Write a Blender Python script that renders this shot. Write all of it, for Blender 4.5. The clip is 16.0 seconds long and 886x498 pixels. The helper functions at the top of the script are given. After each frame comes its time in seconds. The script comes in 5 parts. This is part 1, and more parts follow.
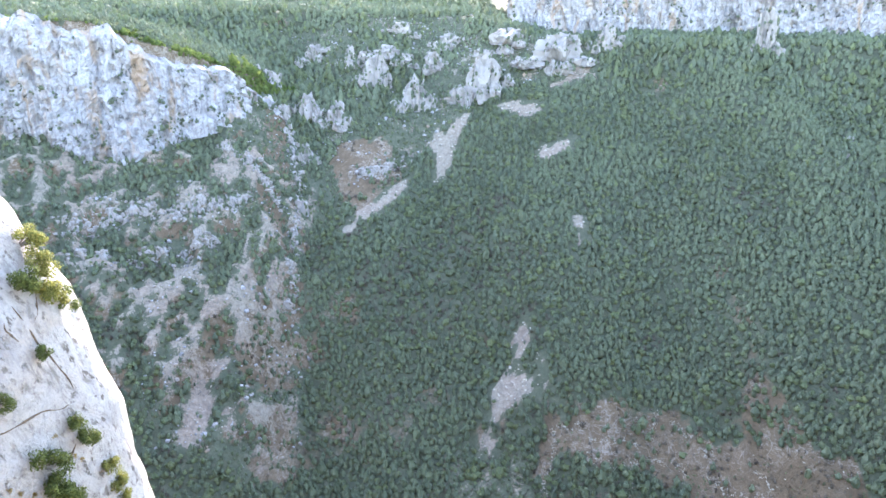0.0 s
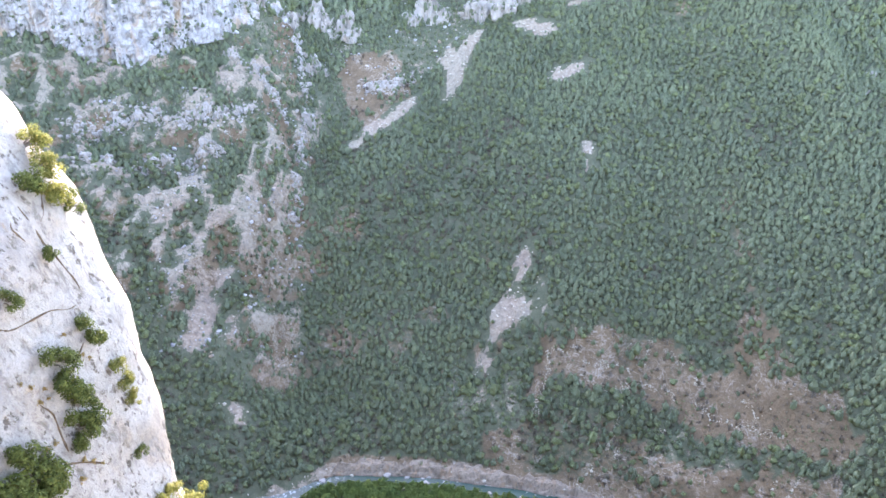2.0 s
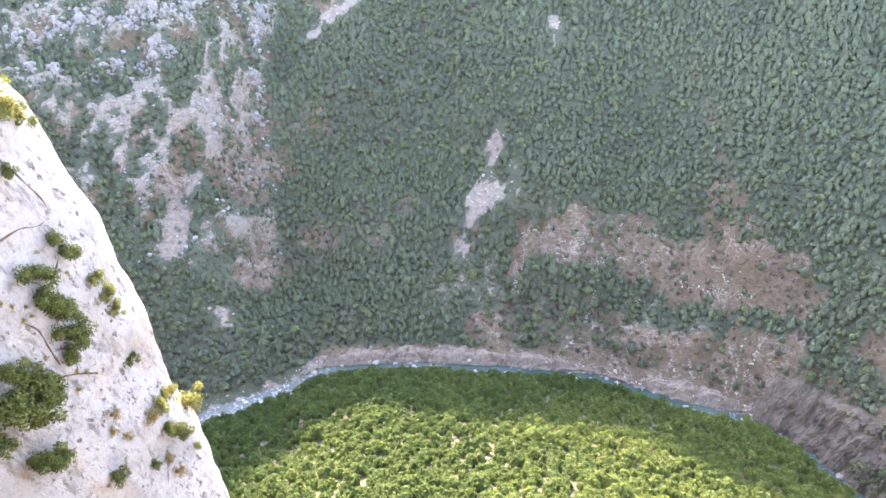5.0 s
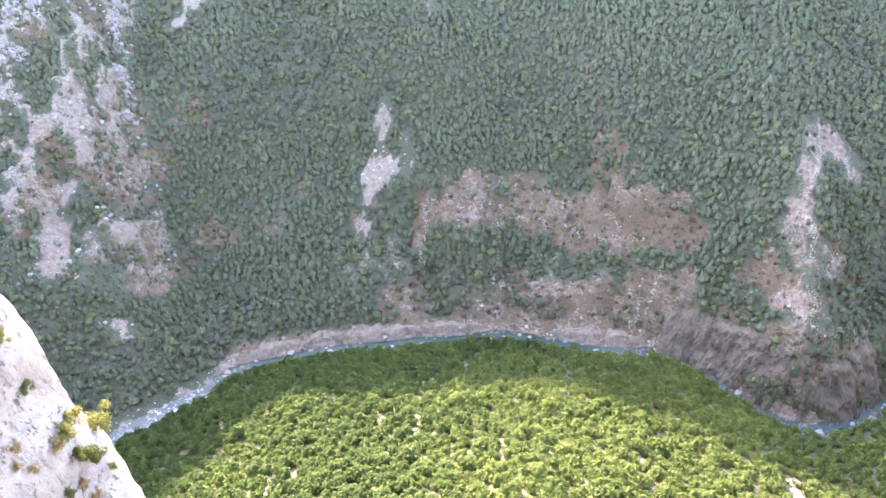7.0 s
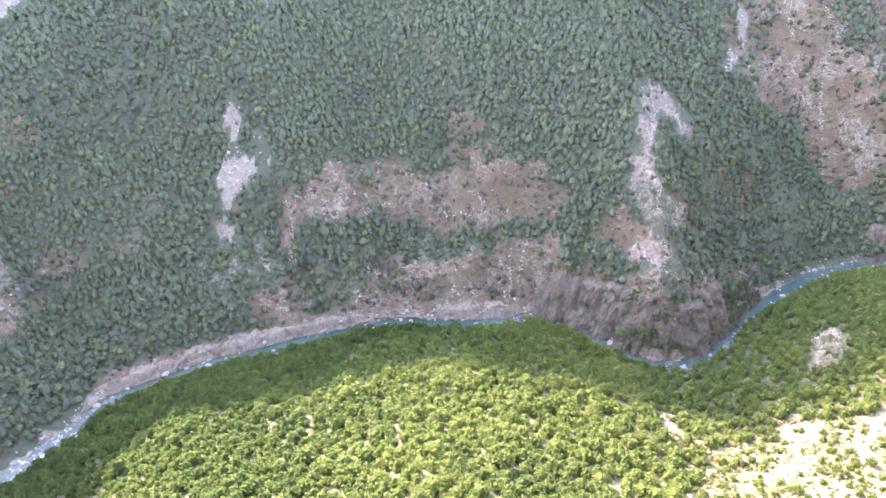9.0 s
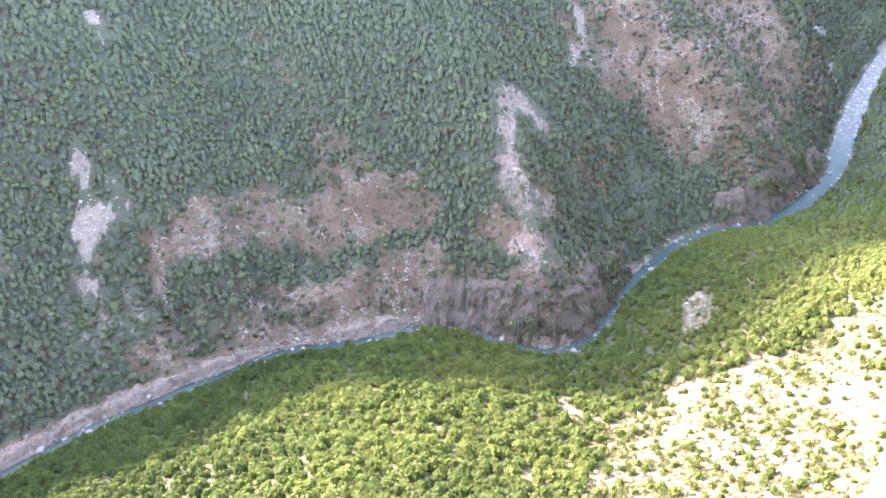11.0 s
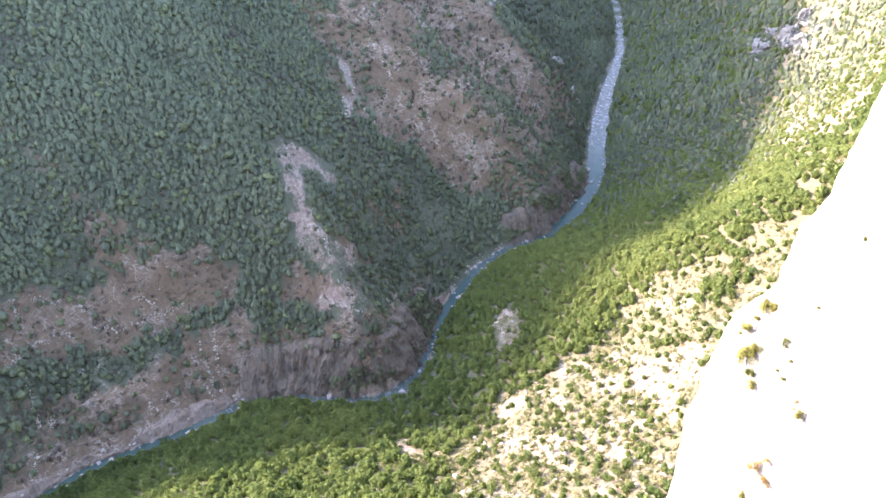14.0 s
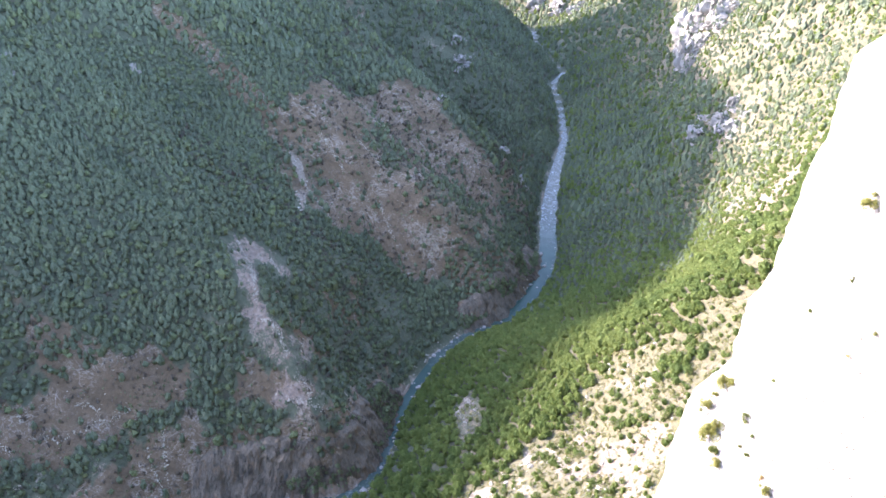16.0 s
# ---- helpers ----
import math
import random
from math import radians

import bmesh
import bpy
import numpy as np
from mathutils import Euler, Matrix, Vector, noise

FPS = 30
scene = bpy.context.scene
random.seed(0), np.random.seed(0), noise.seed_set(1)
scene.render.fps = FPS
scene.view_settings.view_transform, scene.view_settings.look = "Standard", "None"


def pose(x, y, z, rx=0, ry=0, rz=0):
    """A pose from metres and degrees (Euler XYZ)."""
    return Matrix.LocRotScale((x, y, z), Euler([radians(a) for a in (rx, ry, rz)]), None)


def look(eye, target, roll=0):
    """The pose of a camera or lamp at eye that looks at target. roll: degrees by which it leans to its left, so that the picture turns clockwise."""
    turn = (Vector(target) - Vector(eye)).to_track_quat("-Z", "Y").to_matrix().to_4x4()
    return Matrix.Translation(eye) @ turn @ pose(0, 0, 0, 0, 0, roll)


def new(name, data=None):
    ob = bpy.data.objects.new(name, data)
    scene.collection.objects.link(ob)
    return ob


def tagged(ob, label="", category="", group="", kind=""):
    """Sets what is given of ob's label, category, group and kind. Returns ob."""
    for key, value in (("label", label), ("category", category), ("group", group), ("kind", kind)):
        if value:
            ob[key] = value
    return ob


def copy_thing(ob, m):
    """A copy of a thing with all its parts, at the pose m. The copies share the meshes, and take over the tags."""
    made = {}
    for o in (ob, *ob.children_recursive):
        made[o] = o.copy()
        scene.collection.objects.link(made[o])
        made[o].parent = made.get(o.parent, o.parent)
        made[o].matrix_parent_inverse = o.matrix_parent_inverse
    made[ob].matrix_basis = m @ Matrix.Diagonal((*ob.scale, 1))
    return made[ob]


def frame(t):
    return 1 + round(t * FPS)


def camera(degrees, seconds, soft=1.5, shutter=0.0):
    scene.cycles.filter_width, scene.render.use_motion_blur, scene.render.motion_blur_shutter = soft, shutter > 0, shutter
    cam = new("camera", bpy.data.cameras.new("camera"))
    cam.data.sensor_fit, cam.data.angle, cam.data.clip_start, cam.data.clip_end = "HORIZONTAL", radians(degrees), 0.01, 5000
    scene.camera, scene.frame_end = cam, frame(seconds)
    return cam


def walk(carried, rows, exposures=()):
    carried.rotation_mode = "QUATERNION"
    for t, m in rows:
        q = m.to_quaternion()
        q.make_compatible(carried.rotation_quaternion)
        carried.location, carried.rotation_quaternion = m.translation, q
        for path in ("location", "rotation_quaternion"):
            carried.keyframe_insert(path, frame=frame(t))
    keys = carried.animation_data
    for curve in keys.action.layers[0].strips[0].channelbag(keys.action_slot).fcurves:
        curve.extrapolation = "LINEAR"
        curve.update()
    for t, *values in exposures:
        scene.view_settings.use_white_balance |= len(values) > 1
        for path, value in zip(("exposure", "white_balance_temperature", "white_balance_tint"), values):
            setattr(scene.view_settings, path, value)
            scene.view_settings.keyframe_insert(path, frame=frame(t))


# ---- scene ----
cam = camera(65.31, 16.0, soft=1.55)
# seconds, the eye's small drift in metres, the three turns in degrees
ROWS = [
    (0.0, 0.000, -0.000, -0.000, 70.00, 0.00, 0.00),
    (0.5, 0.003, -0.002, -0.005, 68.54, 0.08, 0.18),
    (1.0, 0.006, -0.004, -0.011, 67.05, -1.27, 0.86),
    (1.5, 0.009, -0.006, -0.016, 65.46, -2.45, 1.47),
    (2.0, 0.013, -0.007, -0.022, 63.37, -2.25, 1.37),
    (2.5, 0.016, -0.009, -0.027, 61.66, -1.86, 1.19),
    (3.0, 0.019, -0.011, -0.032, 59.83, -1.50, 0.94),
    (3.5, 0.022, -0.013, -0.037, 58.03, -1.13, 0.85),
    (4.0, 0.025, -0.015, -0.042, 56.63, -0.76, 0.22),
    (6.5, 0.041, -0.024, -0.062, 52.19, 1.13, -10.07),
    (7.0, 0.044, -0.026, -0.066, 52.04, 1.19, -13.34),
    (7.5, 0.047, -0.028, -0.069, 51.45, 1.13, -17.01),
    (8.0, 0.050, -0.030, -0.071, 50.81, 0.69, -19.78),
    (8.5, 0.053, -0.032, -0.074, 50.84, 0.28, -23.08),
    (9.0, 0.056, -0.034, -0.076, 50.84, 0.32, -26.21),
    (11.5, 0.072, -0.043, -0.080, 52.05, 0.55, -41.95),
    (12.0, 0.075, -0.045, -0.080, 52.06, 0.43, -45.30),
    (12.5, 0.078, -0.047, -0.079, 52.07, -0.19, -49.64),
    (13.0, 0.081, -0.049, -0.078, 52.18, -0.45, -53.26),
    (13.5, 0.084, -0.051, -0.077, 53.36, -0.35, -55.85),
    (14.0, 0.088, -0.052, -0.075, 55.98, -0.19, -58.06),
    (14.5, 0.091, -0.054, -0.073, 57.05, 0.04, -60.61),
    (15.0, 0.094, -0.056, -0.071, 58.97, 0.31, -62.49),
    (15.5, 0.097, -0.058, -0.068, 60.41, 0.06, -62.62),
    (16.0, 0.100, -0.060, -0.065, 63.30, -0.05, -62.34),
]
EXPOSURES = [(0.0, 4.05, 6750, 20), (2.0, 4.22, 7100, 25), (3.5, 4.32, 7350, 28), (9.0, 4.54, 7150, 33), (12.5, 4.45, 7050, 34), (13.5, 4.00, 6950, 32), (14.5, 3.76, 6700, 28), (16.0, 3.52, 6250, 25)]
walk(cam, [(t, pose(x, y, 300.0 + z, rx, ry, rz)) for t, x, y, z, rx, ry, rz in ROWS], EXPOSURES)

# ---------------------------------------------------------------- sun and sky
SUN_AZ, SUN_EL = -12.0, 23.6                 # degrees to the right of the first view, and up
world = bpy.data.worlds.new("sky")
scene.world = world
world.use_nodes = True
sky = world.node_tree.nodes.new("ShaderNodeTexSky")
sky.sky_type, sky.sun_disc = "NISHITA", False
sky.sun_elevation, sky.sun_rotation = radians(SUN_EL), radians(SUN_AZ)
sky.dust_density = 1.0
world.node_tree.nodes["Background"].inputs["Strength"].default_value = 0.15
world.node_tree.links.new(sky.outputs["Color"], world.node_tree.nodes["Background"].inputs["Color"])
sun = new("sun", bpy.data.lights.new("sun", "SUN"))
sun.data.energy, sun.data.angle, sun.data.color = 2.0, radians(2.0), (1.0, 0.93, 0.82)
_a, _e = radians(SUN_AZ), radians(SUN_EL)
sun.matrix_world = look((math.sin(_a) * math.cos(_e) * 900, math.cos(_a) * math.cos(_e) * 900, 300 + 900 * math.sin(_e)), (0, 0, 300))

# ---------------------------------------------------------------- materials
class Nodes:
    """A few short calls to wire a material."""

    def __init__(self, name, rough=0.9):
        self.mat = bpy.data.materials.new(name)
        self.mat.use_nodes = True
        self.t = self.mat.node_tree
        self.bsdf = self.t.nodes["Principled BSDF"]
        self.bsdf.inputs["Roughness"].default_value = rough
        self.bsdf.inputs["Specular IOR Level"].default_value = 0.25
        self.where = self.t.nodes.new("ShaderNodeTexCoord").outputs["Object"]

    def plug(self, value, socket):
        if isinstance(value, bpy.types.NodeSocket):
            self.t.links.new(value, socket)
        elif isinstance(value, tuple) and len(value) == 3 and socket.type == "RGBA":
            socket.default_value = (*value, 1)
        else:
            socket.default_value = value

    def scaled(self, sx, sy, sz):
        n = self.t.nodes.new("ShaderNodeMapping")
        self.plug(self.where, n.inputs["Vector"])
        n.inputs["Scale"].default_value = (sx, sy, sz)
        return n.outputs["Vector"]

    def noise(self, scale, detail=5.0, rough=0.55, vector=None, warp=0.0):
        n = self.t.nodes.new("ShaderNodeTexNoise")
        self.plug(vector or self.where, n.inputs["Vector"])
        n.inputs["Scale"].default_value, n.inputs["Detail"].default_value = scale, detail
        n.inputs["Roughness"].default_value, n.inputs["Distortion"].default_value = rough, warp
        return n.outputs["Fac"]

    def lines(self, scale, wide, vector=None, warp=0.6, detail=3.0):
        """Thin wandering lines, 1 on the line."""
        n = self.noise(scale, detail, 0.5, vector, warp)
        off = self.math("ABSOLUTE", self.math("SUBTRACT", n, 0.5))
        return self.ramp(off, (0.0, 1.0), (wide, 0.0))

    def slanted(self, long):
        """Coordinates stretched along the joints of the near walls, which dip into the gorge."""
        n = self.t.nodes.new("ShaderNodeMapping")
        n.vector_type = "TEXTURE"
        self.plug(self.where, n.inputs["Vector"])
        n.inputs["Rotation"].default_value = (radians(20), 0.0, radians(29))
        n.inputs["Scale"].default_value = (1, 1, long)
        return n.outputs["Vector"]

    def ramp(self, fac, *stops):
        n = self.t.nodes.new("ShaderNodeValToRGB")
        self.plug(fac, n.inputs["Fac"])
        e = n.color_ramp.elements
        while len(e) < len(stops):
            e.new(0.5)
        for el, (at, col) in zip(e, stops):
            el.position, el.color = at, (*col, 1) if isinstance(col, tuple) else (col, col, col, 1)
        return n.outputs["Color"]

    def mix(self, fac, a, b):
        n = self.t.nodes.new("ShaderNodeMix")
        n.data_type = "RGBA"
        self.plug(fac, n.inputs[0]), self.plug(a, n.inputs[6]), self.plug(b, n.inputs[7])
        return n.outputs[2]

    def math(self, op, a, b=0.0):
        n = self.t.nodes.new("ShaderNodeMath")
        n.operation = op
        self.plug(a, n.inputs[0]), self.plug(b, n.inputs[1])
        return n.outputs[0]

    def attr(self, name):
        n = self.t.nodes.new("ShaderNodeAttribute")
        n.attribute_name = name
        return n.outputs["Fac"]

    def done(self, colour, bump=None, depth=0.5, strength=0.6):
        self.plug(colour, self.bsdf.inputs["Base Color"])
        if bump is not None:
            n = self.t.nodes.new("ShaderNodeBump")
            n.inputs["Strength"].default_value, n.inputs["Distance"].default_value = strength, depth
            self.plug(bump, n.inputs["Height"])
            self.plug(n.outputs["Normal"], self.bsdf.inputs["Normal"])
        return self.mat


def limestone(name, size, pale, dark, rust=0.5, cracks=0.0, pits=0.0):
    """Grey-white limestone; size: metres of its largest stains."""
    m = Nodes(name)
    tall = m.scaled(1, 1, 0.30) if not cracks else m.slanted(2.0)
    big, mid, fine = m.noise(1.0 / size, 6, 0.6, tall, 0.6), m.noise(3.5 / size, 6, 0.6, tall, 0.4), m.noise(11.0 / size, 8, 0.7)
    col = m.ramp(big, (0.30, dark), (0.46, pale), (0.72, tuple(min(c * 1.15, 0.8) for c in pale)))
    col = m.mix(m.math("MULTIPLY", m.ramp(m.noise(1.3 / size, 4, 0.5, tall, 1.0), (0.53, 0.0), (0.66, 1.0)), rust), col, (pale[0] * 0.98, pale[1] * 0.74, pale[2] * 0.52))
    col = m.mix(m.ramp(mid, (0.28, 0.75), (0.46, 0.0)), col, dark)
    col = m.mix(m.ramp(fine, (0.32, 0.6), (0.5, 0.0)), col, dark)
    if not cracks:
        streak = m.ramp(m.noise(5.0 / size, 4, 0.6, m.scaled(1, 1, 0.05)), (0.36, 0.55), (0.50, 0.0))
        col = m.mix(streak, col, dark)
    relief = m.math("ADD", m.math("ADD", big, m.math("MULTIPLY", mid, 0.5)), m.math("MULTIPLY", fine, 0.3))
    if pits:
        # shade inside the holes is painted near black, besides the dent in the relief
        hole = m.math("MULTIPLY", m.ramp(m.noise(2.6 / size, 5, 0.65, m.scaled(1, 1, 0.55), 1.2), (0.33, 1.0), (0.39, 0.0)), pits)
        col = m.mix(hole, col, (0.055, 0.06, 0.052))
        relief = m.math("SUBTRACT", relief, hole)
    if cracks:
        pock = m.ramp(m.noise(16.0 / size, 4, 0.65, m.slanted(1.8)), (0.37, 1.0), (0.43, 0.0))
        col = m.mix(m.math("MULTIPLY", pock, m.ramp(m.noise(2.0 / size, 3), (0.40, 0.0), (0.52, 1.0))), col, (0.10, 0.085, 0.068))
        layer = m.noise(8.0 / size, 6, 0.7, m.slanted(6.0), 0.4)
        col = m.mix(m.ramp(layer, (0.36, 0.85), (0.45, 0.0)), col, (0.15, 0.135, 0.118))
        relief = m.math("ADD", relief, m.math("MULTIPLY", layer, 0.45))
        grit = m.noise(48.0 / size, 6, 0.7)
        col = m.mix(m.ramp(grit, (0.35, 0.35), (0.55, 0.0)), col, dark)
        relief = m.math("ADD", relief, m.math("SUBTRACT", m.math("MULTIPLY", grit, 0.10), m.math("MULTIPLY", pock, 0.12)))
        rusty = m.ramp(m.noise(3.0 / size, 5, 0.65, m.slanted(3.0)), (0.62, 0.0), (0.70, 0.8))
        col = m.mix(m.math("MULTIPLY", rusty, m.ramp(grit, (0.40, 0.2), (0.55, 1.0))), col, (0.27, 0.165, 0.085))
        stain = m.ramp(m.noise(4.5 / size, 5, 0.6, m.slanted(2.0)), (0.60, 0.0), (0.72, 0.45))
        col = m.mix(stain, col, dark)
    return m.done(col, relief, size * 0.10, 0.9)


def land_material():
    m = Nodes("wooded_land", 0.95)
    rock, meadow = m.attr("rock"), m.attr("meadow")
    n1, n2, n3 = m.noise(0.045, 6, 0.6), m.noise(0.35, 6, 0.65), m.noise(1.6, 4, 0.7)
    floor = m.ramp(n2, (0.30, (0.050, 0.058, 0.036)), (0.55, (0.076, 0.084, 0.052)), (0.75, (0.118, 0.114, 0.078)))
    floor = m.mix(m.math("MULTIPLY", m.attr("sward"), m.ramp(n2, (0.35, 0.25), (0.6, 1.0))), floor, (0.140, 0.119, 0.069))
    grass = m.ramp(m.math("ADD", m.math("MULTIPLY", n2, 0.6), m.math("MULTIPLY", n1, 0.4)), (0.30, (0.067, 0.048, 0.029)), (0.50, (0.113, 0.081, 0.049)), (0.72, (0.171, 0.128, 0.081)))
    grass = m.mix(m.ramp(n3, (0.55, 0.0), (0.75, 0.35)), grass, (0.26, 0.22, 0.18))
    stone = m.ramp(m.math("ADD", m.math("MULTIPLY", n2, 0.5), m.math("MULTIPLY", n3, 0.5)), (0.30, (0.115, 0.098, 0.072)), (0.48, (0.215, 0.188, 0.143)), (0.70, (0.31, 0.278, 0.216)))
    stone = m.mix(m.math("MAXIMUM", m.attr("earth"), m.ramp(m.noise(0.02, 3), (0.42, 0.15), (0.58, 0.75))), stone, m.ramp(n2, (0.3, (0.12, 0.084, 0.060)), (0.5, (0.205, 0.152, 0.114)), (0.7, (0.30, 0.240, 0.192))))
    ragged = m.math("ADD", m.math("MULTIPLY", m.noise(0.20, 7, 0.75, m.scaled(1, 1, 0.6), 0.8), 0.60), m.math("ADD", m.math("MULTIPLY", m.noise(0.62, 5, 0.7, m.scaled(1, 1, 0.35), 1.0), 0.50), m.math("MULTIPLY", n3, 0.15)))
    web = m.math("MAXIMUM", m.lines(0.11, 0.016, m.scaled(1, 0.55, 0.55), 1.6, 5.0), m.lines(0.30, 0.018, m.scaled(0.32, 0.5, 1.5), 0.8, 5.0))
    grass = m.mix(m.math("MULTIPLY", web, m.ramp(n1, (0.44, 0.0), (0.58, 0.65))), grass, (0.36, 0.325, 0.285))
    stone = m.mix(m.math("MULTIPLY", m.lines(0.22, 0.04, m.scaled(1, 1, 0.6), 1.4, 5.0), 0.7), stone, (0.10, 0.092, 0.082))
    is_meadow = m.ramp(m.math("ADD", meadow, m.math("SUBTRACT", m.math("MULTIPLY", n2, 0.8), 0.4)), (0.36, 0.0), (0.60, 1.0))
    is_rock = m.ramp(m.math("ADD", rock, m.math("SUBTRACT", m.math("MULTIPLY", ragged, 1.7), 1.06)), (0.48, 0.0), (0.60, 1.0))
    col = m.mix(is_rock, m.mix(is_meadow, floor, grass), stone)
    return m.done(col, m.math("ADD", n3, m.math("MULTIPLY", n2, 2.0)), 0.8, 0.7)


def leaves(name, deep, mid, lit, grain, thinness=0.36):
    """Foliage: tone per tree from the attribute, mottled within the crown; some light shines through."""
    m = Nodes(name, 0.75)
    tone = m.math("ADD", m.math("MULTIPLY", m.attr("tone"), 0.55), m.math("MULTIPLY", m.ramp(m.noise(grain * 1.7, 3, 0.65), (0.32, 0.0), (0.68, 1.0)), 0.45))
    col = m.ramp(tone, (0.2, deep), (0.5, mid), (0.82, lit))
    thin = m.t.nodes.new("ShaderNodeBsdfTranslucent")
    m.plug(col, thin.inputs["Color"])
    both = m.t.nodes.new("ShaderNodeMixShader")
    both.inputs[0].default_value = thinness
    m.plug(m.bsdf.outputs[0], both.inputs[1]), m.plug(thin.outputs[0], both.inputs[2])
    m.plug(both.outputs[0], m.t.nodes["Material Output"].inputs["Surface"])
    return m.done(col, m.noise(grain * 2.0, 4, 0.7), 0.2, 0.5)


LAND = land_material()
ROCK_NEAR = limestone("pale_limestone_slab", 5.0, (0.315, 0.298, 0.272), (0.185, 0.177, 0.168), 0.5, 0.9)
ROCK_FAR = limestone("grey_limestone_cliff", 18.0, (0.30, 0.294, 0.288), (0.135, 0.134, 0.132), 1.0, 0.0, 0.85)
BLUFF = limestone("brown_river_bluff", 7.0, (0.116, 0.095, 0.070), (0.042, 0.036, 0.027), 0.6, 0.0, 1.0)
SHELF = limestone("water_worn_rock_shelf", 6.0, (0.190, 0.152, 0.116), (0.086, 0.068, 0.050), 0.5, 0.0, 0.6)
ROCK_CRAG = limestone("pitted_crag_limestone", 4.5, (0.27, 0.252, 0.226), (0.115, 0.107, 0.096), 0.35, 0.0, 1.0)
RIVER_STONE = limestone("river_boulder_limestone", 2.0, (0.255, 0.235, 0.210), (0.125, 0.112, 0.098), 0.2)
ROCK_LOOSE = limestone("loose_limestone", 3.0, (0.35, 0.318, 0.255), (0.185, 0.166, 0.130), 0.3)
PINE = leaves("pine_foliage", (0.070, 0.088, 0.058), (0.106, 0.129, 0.080), (0.134, 0.160, 0.090), 0.9, 0.2)
# duller leaf green for slopes in shade: the shade is in the colour
SHADE_GREEN = leaves("shade_green_foliage", (0.072, 0.088, 0.050), (0.110, 0.134, 0.066), (0.146, 0.172, 0.074), 0.9, 0.22)
OAK = leaves("oak_foliage", (0.064, 0.102, 0.030), (0.114, 0.157, 0.042), (0.160, 0.196, 0.055), 0.9, 0.58)
BARE = leaves("leafless_brush", (0.058, 0.049, 0.039), (0.098, 0.082, 0.064), (0.190, 0.165, 0.132), 0.8)
SCRUB = leaves("olive_scrub", (0.098, 0.104, 0.036), (0.152, 0.152, 0.056), (0.215, 0.196, 0.088), 1.2)
SHRUB = leaves("shrub_leaves", (0.034, 0.050, 0.012), (0.068, 0.090, 0.020), (0.150, 0.165, 0.040), 6.0)
DRY = leaves("dry_shrub_leaves", (0.14, 0.09, 0.03), (0.26, 0.17, 0.05), (0.36, 0.27, 0.08), 6.0)


def bark_material():
    m = Nodes("grey_brown_bark", 0.9)
    n = m.noise(9, 5, 0.7, m.scaled(1, 1, 0.25))
    return m.done(m.ramp(n, (0.3, (0.09, 0.07, 0.055)), (0.7, (0.22, 0.19, 0.16))), n, 0.03)


def water_material():
    m = Nodes("turquoise_river_water", 0.16)
    m.bsdf.inputs["Specular IOR Level"].default_value = 0.07
    foam = m.math("MULTIPLY", m.ramp(m.noise(0.30, 6, 0.7, None, 1.2), (0.54, 0.0), (0.62, 1.0)), m.attr("rapid"))
    col = m.ramp(m.noise(0.05, 4), (0.3, (0.016, 0.036, 0.029)), (0.7, (0.030, 0.058, 0.045)))
    col = m.mix(m.math("MULTIPLY", m.attr("rapid"), 0.7), col, (0.165, 0.160, 0.140))
    m.plug(m.ramp(m.math("MAXIMUM", foam, m.attr("rapid")), (0.0, 0.16), (1.0, 0.6)), m.bsdf.inputs["Roughness"])
    return m.done(m.mix(foam, col, (0.42, 0.44, 0.45)), m.noise(0.9, 5, 0.6), 0.15, 0.5)


def soil_shade_material():
    m = Nodes("crack_soil_and_shade", 0.95)
    n = m.noise(7, 5, 0.7)
    return m.done(m.ramp(n, (0.35, (0.045, 0.034, 0.024)), (0.65, (0.15, 0.105, 0.065))), n, 0.05)


BARK, WATER, SOIL_SHADE = bark_material(), water_material(), soil_shade_material()


# ---------------------------------------------------------------- shape of the land
H = 300.0                                   # the eye stands this high above the river
RIVER = np.array([
    (-900, -260), (-520, -20), (-330, 120), (-220, 195), (-118, 265), (-80, 281), (-56, 296), (-8, 298),
    (44, 292), (102, 282), (142, 261), (186, 244), (199, 230), (206, 211), (214, 196), (223, 184), (235, 177), (250, 176),
    (268, 181), (310, 193), (344, 197), (372, 198), (406, 191), (438, 174), (484, 170), (527, 173), (579, 188), (625, 205),
    (676, 222), (771, 249), (807, 258), (907, 282), (1073, 346), (1216, 411), (1317, 423), (1500, 540), (1750, 659), (1850, 800), (1820, 1100), (1700, 1500), (1900, 4000)], float)


def smooth(a, b, x):
    t = np.clip((x - a) / (b - a), 0, 1)
    return t * t * (3 - 2 * t)


def hash2(ix, iy, seed):
    n = (ix * 374761393 + iy * 668265263 + seed * 974711) & 0x7FFFFFFF
    n = ((n ^ (n >> 13)) * 1274126177) & 0x7FFFFFFF
    return ((n ^ (n >> 16)) & 0xFFFF) / 65535.0


def vnoise(x, y, seed=0):
    """Smooth value noise, -1 to 1, one cell a unit."""
    ix, iy = np.floor(x).astype(np.int64), np.floor(y).astype(np.int64)
    fx, fy = x - ix, y - iy
    fx, fy = fx * fx * (3 - 2 * fx), fy * fy * (3 - 2 * fy)
    a, b = hash2(ix, iy, seed), hash2(ix + 1, iy, seed)
    c, d = hash2(ix, iy + 1, seed), hash2(ix + 1, iy + 1, seed)
    return 2 * ((a * (1 - fx) + b * fx) * (1 - fy) + (c * (1 - fx) + d * fx) * fy) - 1


def fbm(x, y, size, octaves=4, seed=0, gain=0.5):
    total, amp, k = 0.0, 1.0, 1.0 / size
    for o in range(octaves):
        total = total + amp * vnoise(x * k + 17.3 * o, y * k - 9.1 * o, seed + o)
        amp, k = amp * gain, k * 2.03
    return total


